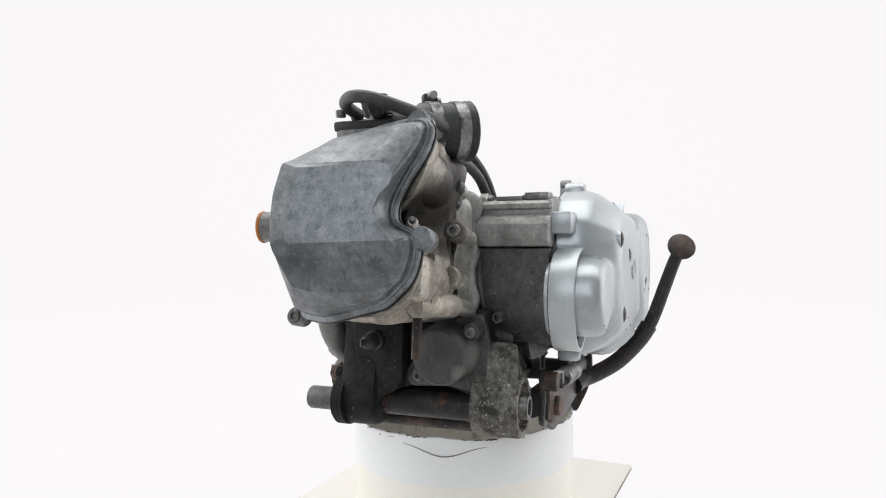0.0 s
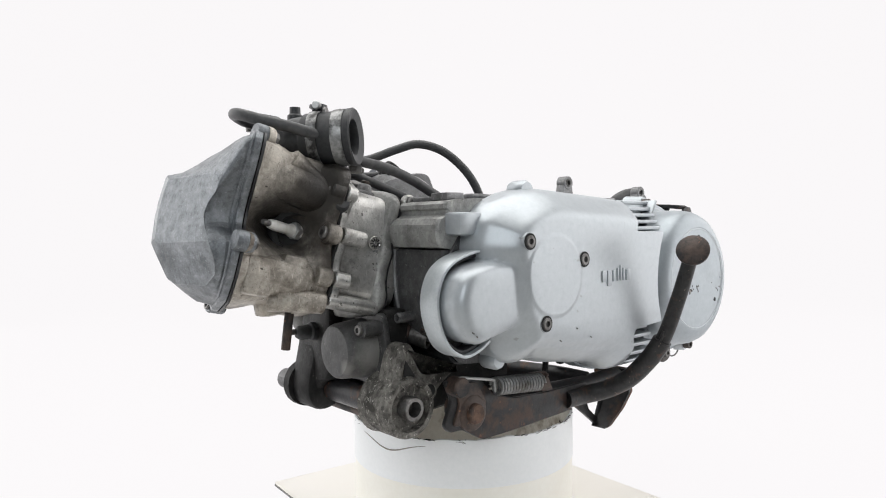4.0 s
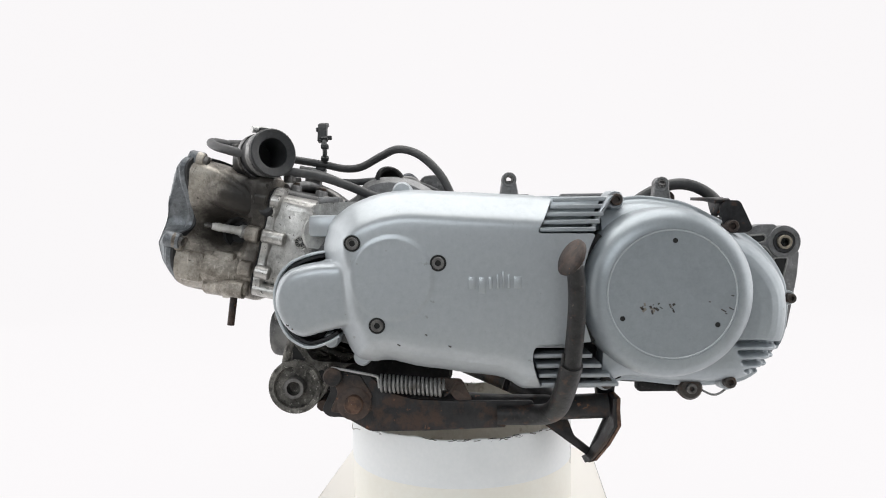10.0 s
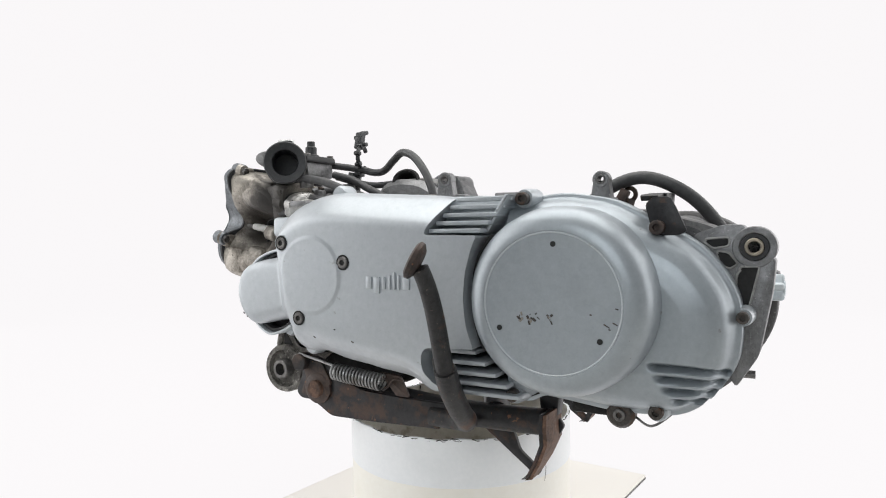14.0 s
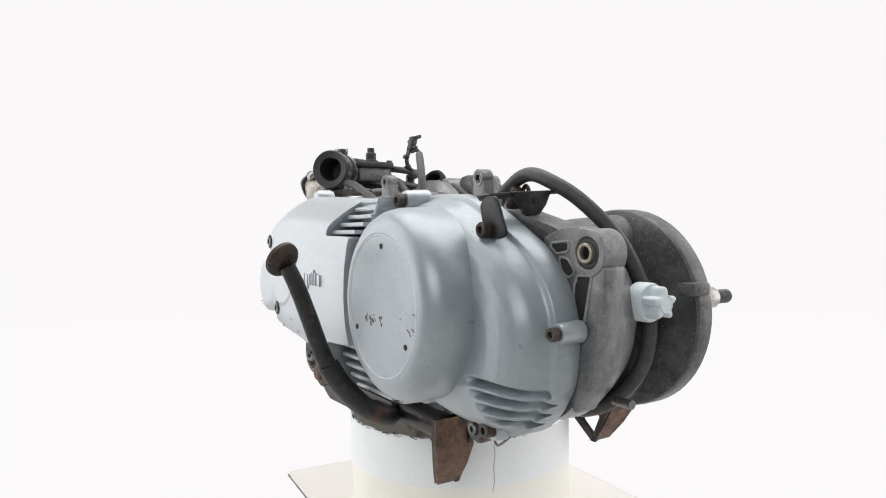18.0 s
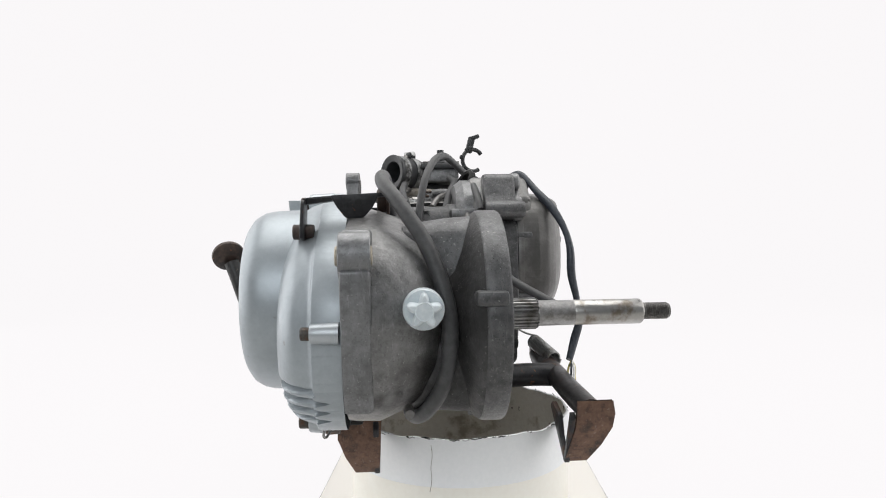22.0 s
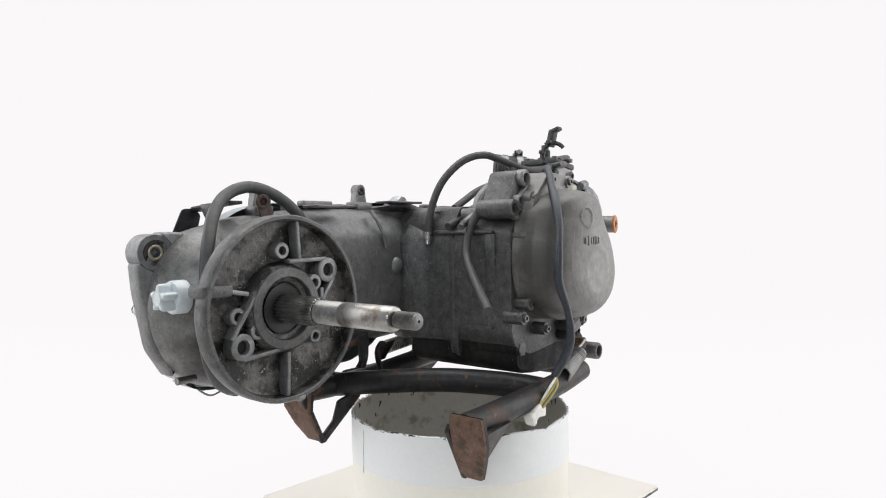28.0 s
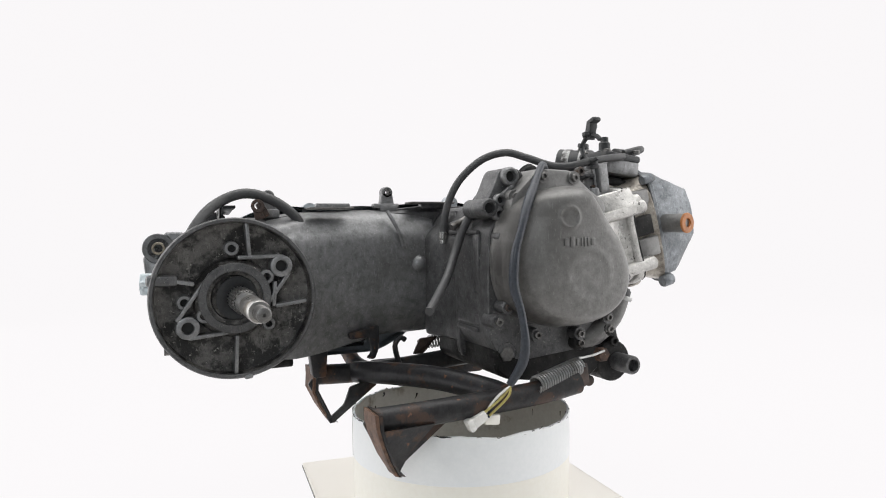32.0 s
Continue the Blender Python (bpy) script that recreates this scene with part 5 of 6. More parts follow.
    plug = part("spark_plug", lathe([(0.0088, -0.012), (0.0088, -0.006), (0.0074, -0.005), (0.0070, 0.002), (0.0056, 0.004)] + [(0.0056 - 0.0006 * (k % 2), 0.006 + 0.0026 * k) for k in range(9)] + [(0.0046, n - 0.005), (0.0040, n - 0.003), (0, n - 0.003)], p0, d, 20), CERAMIC, engine, "white ribbed spark plug")
    part("hex", prism([(0.0098 * math.cos(math.pi * k / 3), 0.0098 * math.sin(math.pi * k / 3)) for k in range(6)], [(0.001, -0.008), (0, -0.007), (0, 0.000), (0.001, 0.001)], basis(p0, d)), ZINC, plug)
    part("terminal", lathe([(0.0030, -0.004), (0.0032, 0.002), (0.0024, 0.006), (0, 0.006)], p1, d, 12), STEEL_DARK, plug)
    # valve cover
    fl = [(-0.076, 0.089), (-0.090, 0.086), (-0.0985, 0.075), (-0.093, 0.056), (-0.076, 0.034), (-0.064, 0.014), (-0.065, -0.001), (-0.084, -0.009), (-0.093, -0.016), (-0.092, -0.036), (-0.086, -0.053), (-0.062, -0.073), (0.006, -0.086), (0.038, -0.082), (0.047, -0.050), (0.048, -0.005), (0.0475, 0.036), (0.0440, 0.067), (0.006, 0.085), (-0.042, 0.089)]
    fa = [(-0.060, 0.042), (-0.068, 0.039), (-0.072, 0.034), (-0.070, 0.024), (-0.061, 0.014), (-0.058, 0.004), (-0.062, -0.008), (-0.072, -0.020), (-0.079, -0.030), (-0.079, -0.041), (-0.076, -0.050), (-0.055, -0.062), (-0.004, -0.064), (0.012, -0.061), (0.0245, -0.0325), (0.0275, -0.005), (0.0275, 0.014), (0.0225, 0.0405), (0.0, 0.039), (-0.034, 0.041)]
    F, G = fillet(fl, 0.008, 3), fillet(fa, 0.004, 3)
    nn = normals2(F)

    def lp(u, ins, k, off=0.0):
        out = []
        for p, q, v in zip(F, G, nn):
            y, b = p[0] + (q[0] - p[0]) * u - v.x * ins, p[1] + (q[1] - p[1]) * u - v.y * ins
            g = gas(p[0])
            low = 0.017 * min(1, max(0, (-0.0275 - q[1]) / 0.035))
            out.append(at(y, b, g + k * (0.191 + 0.18 * (q[0] + 0.065) - low - g - 0.008) + off))
        return out
    # shell, then the front face with a narrow facet beside its right edge and a crease across
    bm = rings(bmesh.new(), [lp(0, 0.001, 0, -0.0002), lp(0, 0, 0, 0.0006), lp(0, 0, 0, 0.006), lp(0, 0.001, 0, 0.0072), lp(0, 0.0045, 0, 0.0074), lp(0.0, 0.0060, 0.10, 0.008), lp(0.10, 0.0050, 0.36, 0.008), lp(0.32, 0.004, 0.56, 0.008), lp(0.92, 0.0008, 0.955, 0.008), lp(0.98, 0, 0.99, 0.008), lp(1.0, 0.0005, 1.0, 0.008)], (True, False))
    bm.verts.ensure_lookup_table()
    edge = bm.verts[len(bm.verts) - len(F):]
    inner = []
    for v, g in zip(edge, G):
        k = min(1, max(0, (g[0] + 0.012) / 0.03))
        inner.append(bm.verts.new(v.co + Vector((0, -0.0130 * k - 0.0006, 0)) + ax * (0.0016 * k + 0.0003) + up * (-0.004 * k * (1 if g[1] > 0 else -1) + (0.001 if g[1] < 0 else -0.001))))
    for i in range(len(edge)):
        j = (i + 1) % len(edge)
        bm.faces.new((edge[i], edge[j], inner[j], inner[i]))
    i0, i1 = 4 * 7 + 3, 4 * 14 + 1
    bm.faces.new(inner[i0:i1 + 1])
    bm.faces.new(inner[i1:] + inner[:i0 + 1])
    vc = part("valve_cover", bm, VALVE, engine, "mottled grey faceted valve cover", 12)
    bead = lp(0.0, 0.0035, 0.0, 0.0078)[0:48]
    part("bead", tube(bead[::2], 0.0014, 8, 3), VALVE, vc)
    part("cover_gasket", rings(bmesh.new(), [lp(0, -0.0008, 0, -0.0030), lp(0, -0.0008, 0, -0.0003)]), RUBBER, vc, "black cover gasket")
    for y, b, r in ((-0.0805, 0.0845, 0.0098), (-0.0935, -0.0175, 0.0098), (0.045, -0.080, 0.0088), (0.040, 0.072, 0.0072)):
        part("screw_lug", lathe([(r * 0.9, 0.006), (r, 0.008), (r, 0.022), (r * 0.9, 0.024), (0, 0.024)], at(y, b, gas(y) - 0.016), ax, 20), VALVE, vc)
        if y > 0:
            bolt(at(y, b, gas(y) + 0.0075), ax, 0.0060, vc, STEEL_DARK, 0.003)
    # water outlet with orange stopper
    noz = part("water_outlet", lathe([(0.0160, -0.01), (0.0140, 0.0), (0.0136, 0.006), (0.0140, 0.0400), (0, 0.0405)], (-0.3185, 0.036, 0.4235), (-0.20, 1, 0), 24), CASE_PALE, engine, "pale metal water outlet stub")
    part("stopper", lathe([(0.0142, 0), (0.0147, 0.0006), (0.0147, 0.0026), (0.0138, 0.0036), (0.0066, 0.0036), (0.006, -0.002), (0, -0.002)], (-0.3264, 0.0752, 0.4235), (-0.20, 1, 0), 28), ORANGE, noz, "orange plastic stopper")
    hole((-0.3262, 0.0748, 0.4235), (-0.20, 1, 0), 0.0061, noz, RUST_DARK)
    # exhaust stud
    part("exhaust_stud", rod((-0.2855, -0.060, 0.345), (-0.2915, -0.060, 0.301), 0.0046, 12), RUST_DARK, head, "rusty exhaust stud")
    part("exhaust_flange", lathe([(0.02, 0), (0.02, 0.014), (0.015, 0.016), (0, 0.012)], (-0.292, -0.035, 0.352), (0.2, 0, -1), 24), HEAD, head)
    part("exhaust_flange", lathe([(0.0085, 0), (0.008, 0.016), (0, 0.016)], (-0.283, -0.060, 0.354), (0.15, 0, -1), 16), HEAD, head)
    return at


def build_intake():
    d = Vector((0.65, -0.757, 0.04)).normalized()
    f = Vector((-0.2250, -0.0890, 0.5145))
    man = part("intake_manifold", lathe([(0.018, -0.066), (0.021, -0.056), (0.0270, -0.048), (0.0276, -0.006), (0.0290, -0.004), (0.0295, 0.0015), (0.0280, 0.003), (0.0185, 0), (0.0175, -0.004), (0.017, -0.055), (0, -0.056)], f, d, 40), RUBBER, engine, "black rubber intake boot with two steel clamps")
    for s, hw in ((-0.037, 0.0052), (-0.0115, 0.0058)):
        part("clamp", lathe([(0.0274, -hw), (0.0287, -hw), (0.0291, 0), (0.0287, hw), (0.0274, hw)], f + d * s, d, 40, None, False), CLAMP, man, "worn steel hose clamp")
    q = f - d * 0.037
    side = d.cross(Vector((0, 0, 1))).normalized()
    part("clamp_housing", block(q + Vector((0, 0, 0.0315)) - side * 0.004, (0.014, 0.012, 0.010), 0.002, Matrix.Rotation(radians(-55), 4, "Z")), RUBBER, man)
    part("clamp_screw", rod(q + Vector((0, 0, 0.034)) - side * 0.012, q + Vector((0, 0, 0.034)) + side * 0.010, 0.0042, 12), ZINC, man)
    part("clamp_screw", lathe([(0.0062, 0), (0.0062, 0.003), (0, 0.003)], q + d * 0.006 + Vector((0, 0, 0.0265)), d, 14), STEEL_DARK, man)
    part("clamp_housing", block(Vector((-0.2105, -0.0677, 0.4845)), (0.014, 0.010, 0.010), 0.002, Matrix.Rotation(radians(-30), 4, "Z")), STEEL_DARK, man)
    part("clamp_screw", rod((-0.214, -0.070, 0.4835), (-0.198, -0.062, 0.4835), 0.0034, 10), STEEL_DARK, man)
    b = f - d * 0.055
    part("elbow", tube([b + d * 0.012, b - d * 0.006, b + Vector((-0.010, 0.020, -0.012)), b + Vector((-0.012, 0.026, -0.038))], 0.0235, 20, 6), RUBBER, man)
    part("flange", block((-0.268, -0.020, 0.483), (0.058, 0.060, 0.012), 0.003, Matrix.Rotation(radians(-12), 4, "Y")), CASE_DARK, man)
    # thermostat housing on top
    th = part("thermostat_housing", block((-0.258, -0.008, 0.507), (0.060, 0.060, 0.024), 0.004, Matrix.Rotation(radians(-7), 4, "Y")), CASE, engine, "grey thermostat housing with a black lid")
    part("lid", block((-0.257, -0.009, 0.5215), (0.064, 0.066, 0.010), 0.003, Matrix.Rotation(radians(-7), 4, "Y")), RUBBER, th, "black lid")
    part("sensor", lathe([(0.013, 0), (0.012, 0.006), (0.0085, 0.008), (0.0085, 0.018), (0.006, 0.020), (0.0058, 0.027), (0, 0.0275)], (-0.247, -0.008, 0.5265), (0, 0, 1), 20), RUBBER, th)
    part("stub", rod((-0.275, -0.02, 0.531), (-0.300, -0.028, 0.531), 0.0085, 16), RUBBER, th)
    for x, y in ((-0.288, 0.015), (-0.232, -0.034), (-0.288, -0.034), (-0.232, 0.018)):
        bolt((x, y, 0.529), (0, 0, 1), 0.005, th, STEEL_DARK, 0.004)
    # hoses
    part("hose", tube([(-0.275, 0.002, 0.529), (-0.300, 0.003, 0.535), (-0.318, -0.012, 0.538), (-0.321, -0.032, 0.5355), (-0.307, -0.054, 0.528), (-0.282, -0.073, 0.520), (-0.262, -0.080, 0.514)], 0.0058, 14, 6), HOSE, engine, "grey-black rubber hose loop")
    part("hose", tube([(-0.262, 0.018, 0.522), (-0.2285, 0.030, 0.5185), (-0.186, 0.035, 0.5113), (-0.158, 0.030, 0.505), (-0.133, 0.020, 0.506), (-0.103, 0.001, 0.5185), (-0.079, -0.014, 0.5255), (-0.050, -0.030, 0.5155), (-0.022, -0.044, 0.487), (-0.006, -0.052, 0.450), (-0.001, -0.055, 0.412)], 0.0053, 14, 6), HOSE, engine, "long black breather hose with a steel ferrule")
    part("ferrule", lathe([(0.0066, 0), (0.0066, 0.010), (0.005, 0.012), (0.0052, 0.017), (0.003, 0.017), (0.003, 0.014), (0, 0.014)], (-0.001, -0.055, 0.4155), (0.05, 0, -1), 16), STEEL, engine, "bright steel hose ferrule")
    part("hose", tube([(-0.222, -0.072, 0.494), (-0.2006, -0.0696, 0.492), (-0.170, -0.072, 0.486), (-0.140, -0.0735, 0.4757), (-0.110, -0.071, 0.463), (-0.078, -0.067, 0.450)], 0.0056, 14, 6), HOSE, engine, "black rubber hose")
    part("hose", tube([(-0.215, 0.005, 0.503), (-0.183, 0.010, 0.494), (-0.155, 0.003, 0.482), (-0.131, -0.003, 0.4723), (-0.10, -0.008, 0.460), (-0.068, -0.012, 0.448), (-0.032, -0.0135, 0.4365), (0.0054, -0.0143, 0.4226)], 0.0054, 14, 6), HOSE, engine, "black rubber hose")
    part("hose", tube([(-0.215, 0.012, 0.500), (-0.16, 0.026, 0.486), (-0.10, 0.030, 0.488), (-0.052, 0.026, 0.480), (-0.018, 0.028, 0.462), (-0.004, 0.030, 0.445)], 0.0048, 12, 6), HOSE, engine, "thin black rubber hose")
    part("hose", tube([(-0.012, 0.030, 0.451), (0.004, 0.022, 0.420), (0.019, 0.026, 0.3865), (0.045, 0.056, 0.357), (0.091, 0.109, 0.325)], 0.0055, 14, 6), HOSE, engine, "cut grey rubber drain hose")
    part("pipe", tube([(-0.06, 0.01, 0.462), (-0.03, 0.012, 0.445), (0.004, 0.014, 0.428), (0.018, 0.016, 0.421)], 0.0048, 12, 6), STEEL_DARK, engine, "bent steel pipe end")
    part("hose", tube([(0.190, -0.086, 0.418), (0.203, -0.089, 0.441), (0.231, -0.092, 0.461), (0.262, -0.0955, 0.4695), (0.291, -0.0945, 0.4615), (0.318, -0.080, 0.441), (0.341, -0.058, 0.405), (0.354, -0.043, 0.36), (0.357, -0.041, 0.325), (0.350, -0.046, 0.293), (0.332, -0.058, 0.267), (0.308, -0.068, 0.254), (0.280, -0.073, 0.252)], 0.0067, 16, 6), HOSE, engine, "thick grey-black breather hose")
    # big water stub behind the cylinder
    part("water_stub", lathe([(0.017, 0), (0.017, 0.030), (0.020, 0.033), (0.020, 0.040), (0.0165, 0.042), (0.014, 0.040), (0.0135, 0.02), (0, 0.02)], (-0.106, 0.048, 0.470), (0.30, -0.75, 0.45), 28), CASE_DARK, engine, "dark open water pipe stub")
    part("cast_shoulder", prism(fillet([(-0.155, 0.44), (-0.128, 0.485), (-0.10, 0.492), (-0.062, 0.488), (-0.03, 0.470), (-0.02, 0.44)], 0.012, 4), [(0.008, 0.0), (0, 0.01), (0, 0.034)]), CASE, engine, "cast shoulder of the crankcase")
    # black plastic cable clip
    post = part("cable_clip", tube([(-0.200, 0.038, 0.468), (-0.196, 0.038, 0.50), (-0.190, 0.038, 0.513)], 0.0060, 10, 4), RUBBER, engine, "black plastic cable clip on a stalk")
    c = Vector((-0.187, 0.037, 0.530))
    part("c_ring", tube([c + Vector((-0.24, 0.97, 0)) * (0.0175 * math.cos(radians(a)) + 0.004) + Vector((0, 0, 0.0175 * math.sin(radians(a)))) for a in range(35, 306, 18)], 0.0033, 8, 3), RUBBER, post)
    part("latch", block(c + Vector((-0.002, 0.0, 0.025)), (0.013, 0.011, 0.026), 0.002, Matrix.Rotation(radians(-14), 4, "X")), RUBBER, post)
    part("latch", block(c + Vector((-0.002, 0.007, 0.037)), (0.014, 0.016, 0.006), 0.002, Matrix.Rotation(radians(18), 4, "X")), RUBBER, post)
    for k, z in enumerate((0.492, 0.504)):
        part("tooth", block((-0.192, 0.034 + 0.003 * k, z), (0.014, 0.014, 0.0055), 0.0014, Matrix.Rotation(radians(-6), 4, "X")), RUBBER, post)
    for a in (120, 165, 215):
        q = c + Vector((-0.24, 0.97, 0)) * (0.0190 * math.cos(radians(a)) + 0.004) + Vector((0, 0, 0.0190 * math.sin(radians(a))))
        part("tooth", block(q, (0.0105, 0.0075, 0.0060), 0.0014, Matrix.Rotation(radians(a), 4, "X")), RUBBER, post)
    for k in range(2):
        part("tooth", block(c + Vector((0.0035 * (-1) ** k, 0.000, 0.019 + 0.0115 * k)), (0.015, 0.008, 0.0062), 0.0015, Matrix.Rotation(radians(8), 4, "X")), RUBBER, post)
    part("plate", block((-0.205, 0.040, 0.478), (0.024, 0.004, 0.06), 0.001, Matrix.Rotation(radians(8), 4, "Y")), CASE, post, "grey steel bracket plate")
    # rear carrier bracket
    br = part("rear_bracket", slab(fillet([(0.282, 0.440), (0.290, 0.447), (0.305, 0.4465), (0.310, 0.436), (0.3195, 0.415), (0.312, 0.411), (0.293, 0.411), (0.287, 0.420)], 0.004, 3), -0.1665, -0.1635, 0.001), BLACK, engine, "bent black steel bracket")
    part("strap", slab(fillet([(-0.167, 0.4475), (-0.1635, 0.4430), (-0.128, 0.4475), (-0.088, 0.4500), (-0.088, 0.4535), (-0.130, 0.4515), (-0.163, 0.4490)], 0.0006, 2), 0.278, 0.294, 0.0006, REAR), BLACK, br)
    part("tab", slab(fillet([(-0.142, 0.451), (-0.098, 0.4525), (-0.104, 0.440), (-0.112, 0.431), (-0.128, 0.430), (-0.136, 0.440)], 0.003, 3), 0.294, 0.297, 0.0008, REAR), BLACK, br)
    # black disc paints the shade of the tab's hole
    part("tab_hole", lathe([(0.0032, 0), (0.0032, 0.0006), (0, 0.0006)], (0.297, -0.117, 0.444), REARWARD, 12), VOID, br)
    part("clamp_ear", hoop((0.2495, -0.0905, 0.4530), (0.25, 1, 0), 0.0088, 0.0042, 0.0030, 24), RUST_DARK, br, "rusty clamp ear with a bolt hole")
    part("clamp_band", block((0.2485, -0.0910, 0.4420), (0.012, 0.003, 0.014), 0.001, Matrix.Rotation(0.25, 4, "Y")), RUST_DARK, br)
    part("clamp_band", block((0.2425, -0.0960, 0.4480), (0.010, 0.012, 0.022), 0.002, Matrix.Rotation(0.5, 4, "Y")), RUST_DARK, br)


def build_front_mount():
    o = fillet([(-0.222, 0.246), (-0.208, 0.268), (-0.205, 0.283), (-0.197, 0.302), (-0.184, 0.303), (-0.177, 0.290), (-0.170, 0.273), (-0.138, 0.273), (-0.116, 0.269), (-0.137, 0.258), (-0.150, 0.248), (-0.157, 0.236), (-0.166, 0.222), (-0.185, 0.209), (-0.207, 0.209), (-0.222, 0.224)], 0.007, 4)
    leg = part("front_leg", slab(o, -0.128, -0.098, 0.006), CRUST, engine, "crusty grey cast engine mount leg")
    part("pivot_boss", lathe([(0.033, 0), (0.0315, 0.004), (0.0315, 0.044), (0.0300, 0.0475), (0.0245, 0.0475), (0.0235, 0.034), (0.0165, 0.032), (0, 0.032)], (-0.193, -0.088, 0.2385), LEFT, 36), CRUST, leg)
    part("bore_ring", hoop((-0.193, -0.119, 0.2385), LEFT, 0.0236, 0.0125, 0.004), RUST_DARK, leg)
    part("bush", lathe([(0.0125, 0), (0.0125, 0.050), (0.0115, 0.0515), (0.008, 0.0515), (0.0075, 0.035), (0, 0.035)], (-0.193, -0.090, 0.2385), LEFT, 24), STEEL_DARK, leg, "steel bush with open bore")
    hole((-0.193, -0.1255, 0.2385), LEFT, 0.0078, leg)
    o = fillet([(-0.224, 0.235), (-0.215, 0.27), (-0.203, 0.33), (-0.15, 0.33), (-0.14, 0.262), (-0.165, 0.225), (-0.190, 0.206), (-0.215, 0.210)], 0.014, 4)
    right = part("front_leg", slab(o, 0.020, 0.062, 0.006), CASE_DARK, engine, "dark oily cast engine mount leg")
    part("pivot_boss", lathe([(0.028, 0), (0.028, 0.012), (0.026, 0.014), (0, 0.014)], (-0.200, 0.056, 0.2345), RIGHT, 30), CASE_DARK, right)
    part("pivot_tube", lathe([(0.0125, 0), (0.0125, 0.055), (0.0115, 0.0565), (0.0085, 0.0565), (0.0080, 0.045), (0, 0.045)], (-0.2055, 0.048, 0.2338), RIGHT, 24), CASE_OILY, right, "grey steel pivot tube")
    # web between the legs
    o = fillet([(-0.098, 0.335), (-0.100, 0.290), (-0.104, 0.2440), (-0.082, 0.2440), (-0.050, 0.2540), (-0.026, 0.2560), (0.000, 0.2470), (0.016, 0.2430), (0.022, 0.2300), (0.045, 0.2300), (0.050, 0.335)], 0.006, 3)
    part("web", slab(fillet([(-0.012, 0.335), (-0.010, 0.262), (0.000, 0.2470), (0.016, 0.2430), (0.022, 0.2300), (0.045, 0.2300), (0.050, 0.335)], 0.006, 3), -0.2120, -0.190, 0.004, REAR), CASE_DARK, right)
    part("web", slab(o, -0.1940, -0.165, 0.004, REAR), CASE_DARK, right, "dark cast web with an arched lower edge")
    o = fillet([(-0.096, 0.333), (-0.104, 0.295), (-0.112, 0.262), (-0.086, 0.250), (-0.055, 0.2555), (-0.012, 0.2525), (-0.006, 0.268), (-0.020, 0.283), (-0.022, 0.310), (-0.052, 0.326)], 0.008, 3)
    part("pump_plate", slab(o, -0.1995, -0.192, 0.002, REAR), CASE_OILY, right, "crusted cast plate behind the pump cover")
    part("cross_tube", rod((-0.186, -0.09, 0.232), (-0.186, 0.05, 0.232), 0.015, 20), BLACK, right)
    part("cross_tube", rod((-0.168, -0.10, 0.208), (-0.168, 0.06, 0.208), 0.0075, 16), RUST_DARK, right)
    bolt((-0.20, 0.064, 0.262), RIGHT, 0.007, right, CASE_DARK, 0.010)
    bolt((-0.185, 0.064, 0.285), RIGHT, 0.006, right, CASE_DARK, 0.010)
    # round pump cover facing forward
    pump = part("pump_cover", lathe([(0.0345, 0), (0.0325, 0.030), (0.0296, 0.062), (0.0285, 0.0665), (0.0262, 0.0690), (0.0, 0.0700)], (-0.166, -0.0595, 0.2920), FORWARD, 40), PUMP, engine, "round dark grey pump cover")
    for x, y, z in ((-0.222, -0.0895, 0.3165), (-0.215, -0.0300, 0.2685)):
        part("screw_lug", rod((-0.175, y, z), (x, y, z), 0.0085, 14), CASE_OILY, pump)
        bolt((x, y, z), FORWARD, 0.0055, pump, STEEL_DARK, 0.004)
    # starter side: pale elbow with a black cap on the right
    el = part("oil_filler_neck", tube([(-0.140, 0.066, 0.266), (-0.166, 0.078, 0.278), (-0.186, 0.084, 0.300), (-0.196, 0.086, 0.325)], 0.0145, 20, 5), CASE_PALE, engine, "pale cast neck with a black twist cap")
    part("collar", lathe([(0.0175, 0), (0.0185, 0.003), (0.0175, 0.006), (0, 0.006)], (-0.1955, 0.086, 0.323), (-0.3, 0.1, 0.9), 24), ZINC, el)
    part("cap", lathe([(0.0145, 0), (0.014, 0.006), (0.011, 0.010), (0, 0.010)], (-0.1975, 0.0865, 0.329), (-0.3, 0.1, 0.9), 20), RUBBER, el, "black plastic twist cap")
    part("cap_grip", block((-0.201, 0.087, 0.345), (0.008, 0.024, 0.024), 0.003, Matrix.Rotation(radians(-20), 4, "Y")), RUBBER, el)
    # switch screwed into the dark leg, with a flat terminal
    sw = part("oil_switch", lathe([(0.0105, 0), (0.0105, 0.008), (0.0085, 0.010), (0.0080, 0.022), (0.0060, 0.025), (0.0040, 0.026), (0, 0.026)], (-0.210, 0.0200, 0.3030), FORWARD, 24), RUBBER, right, "black oil pressure switch")
    part("terminal", block((-0.2405, 0.0205, 0.3045), (0.013, 0.0012, 0.0065), 0.0004), STEEL_DARK, sw, "flat steel terminal")
    # screw boss above the water pipe; a black disc paints the hole in the leg
    part("screw_boss", lathe([(0.0058, 0), (0.0056, 0.026), (0.0050, 0.027), (0.0032, 0.027), (0.0030, 0.020), (0, 0.020)], (-0.160, -0.1060, 0.3270), FORWARD, 18), CASE_OILY, leg)
    hole((-0.1622, -0.1280, 0.2500), LEFT, 0.0080, leg)
    part("hole_rim", ring((-0.1622, -0.1281, 0.2500), LEFT, 0.0086, 0.0016, 24), CRUST, leg)
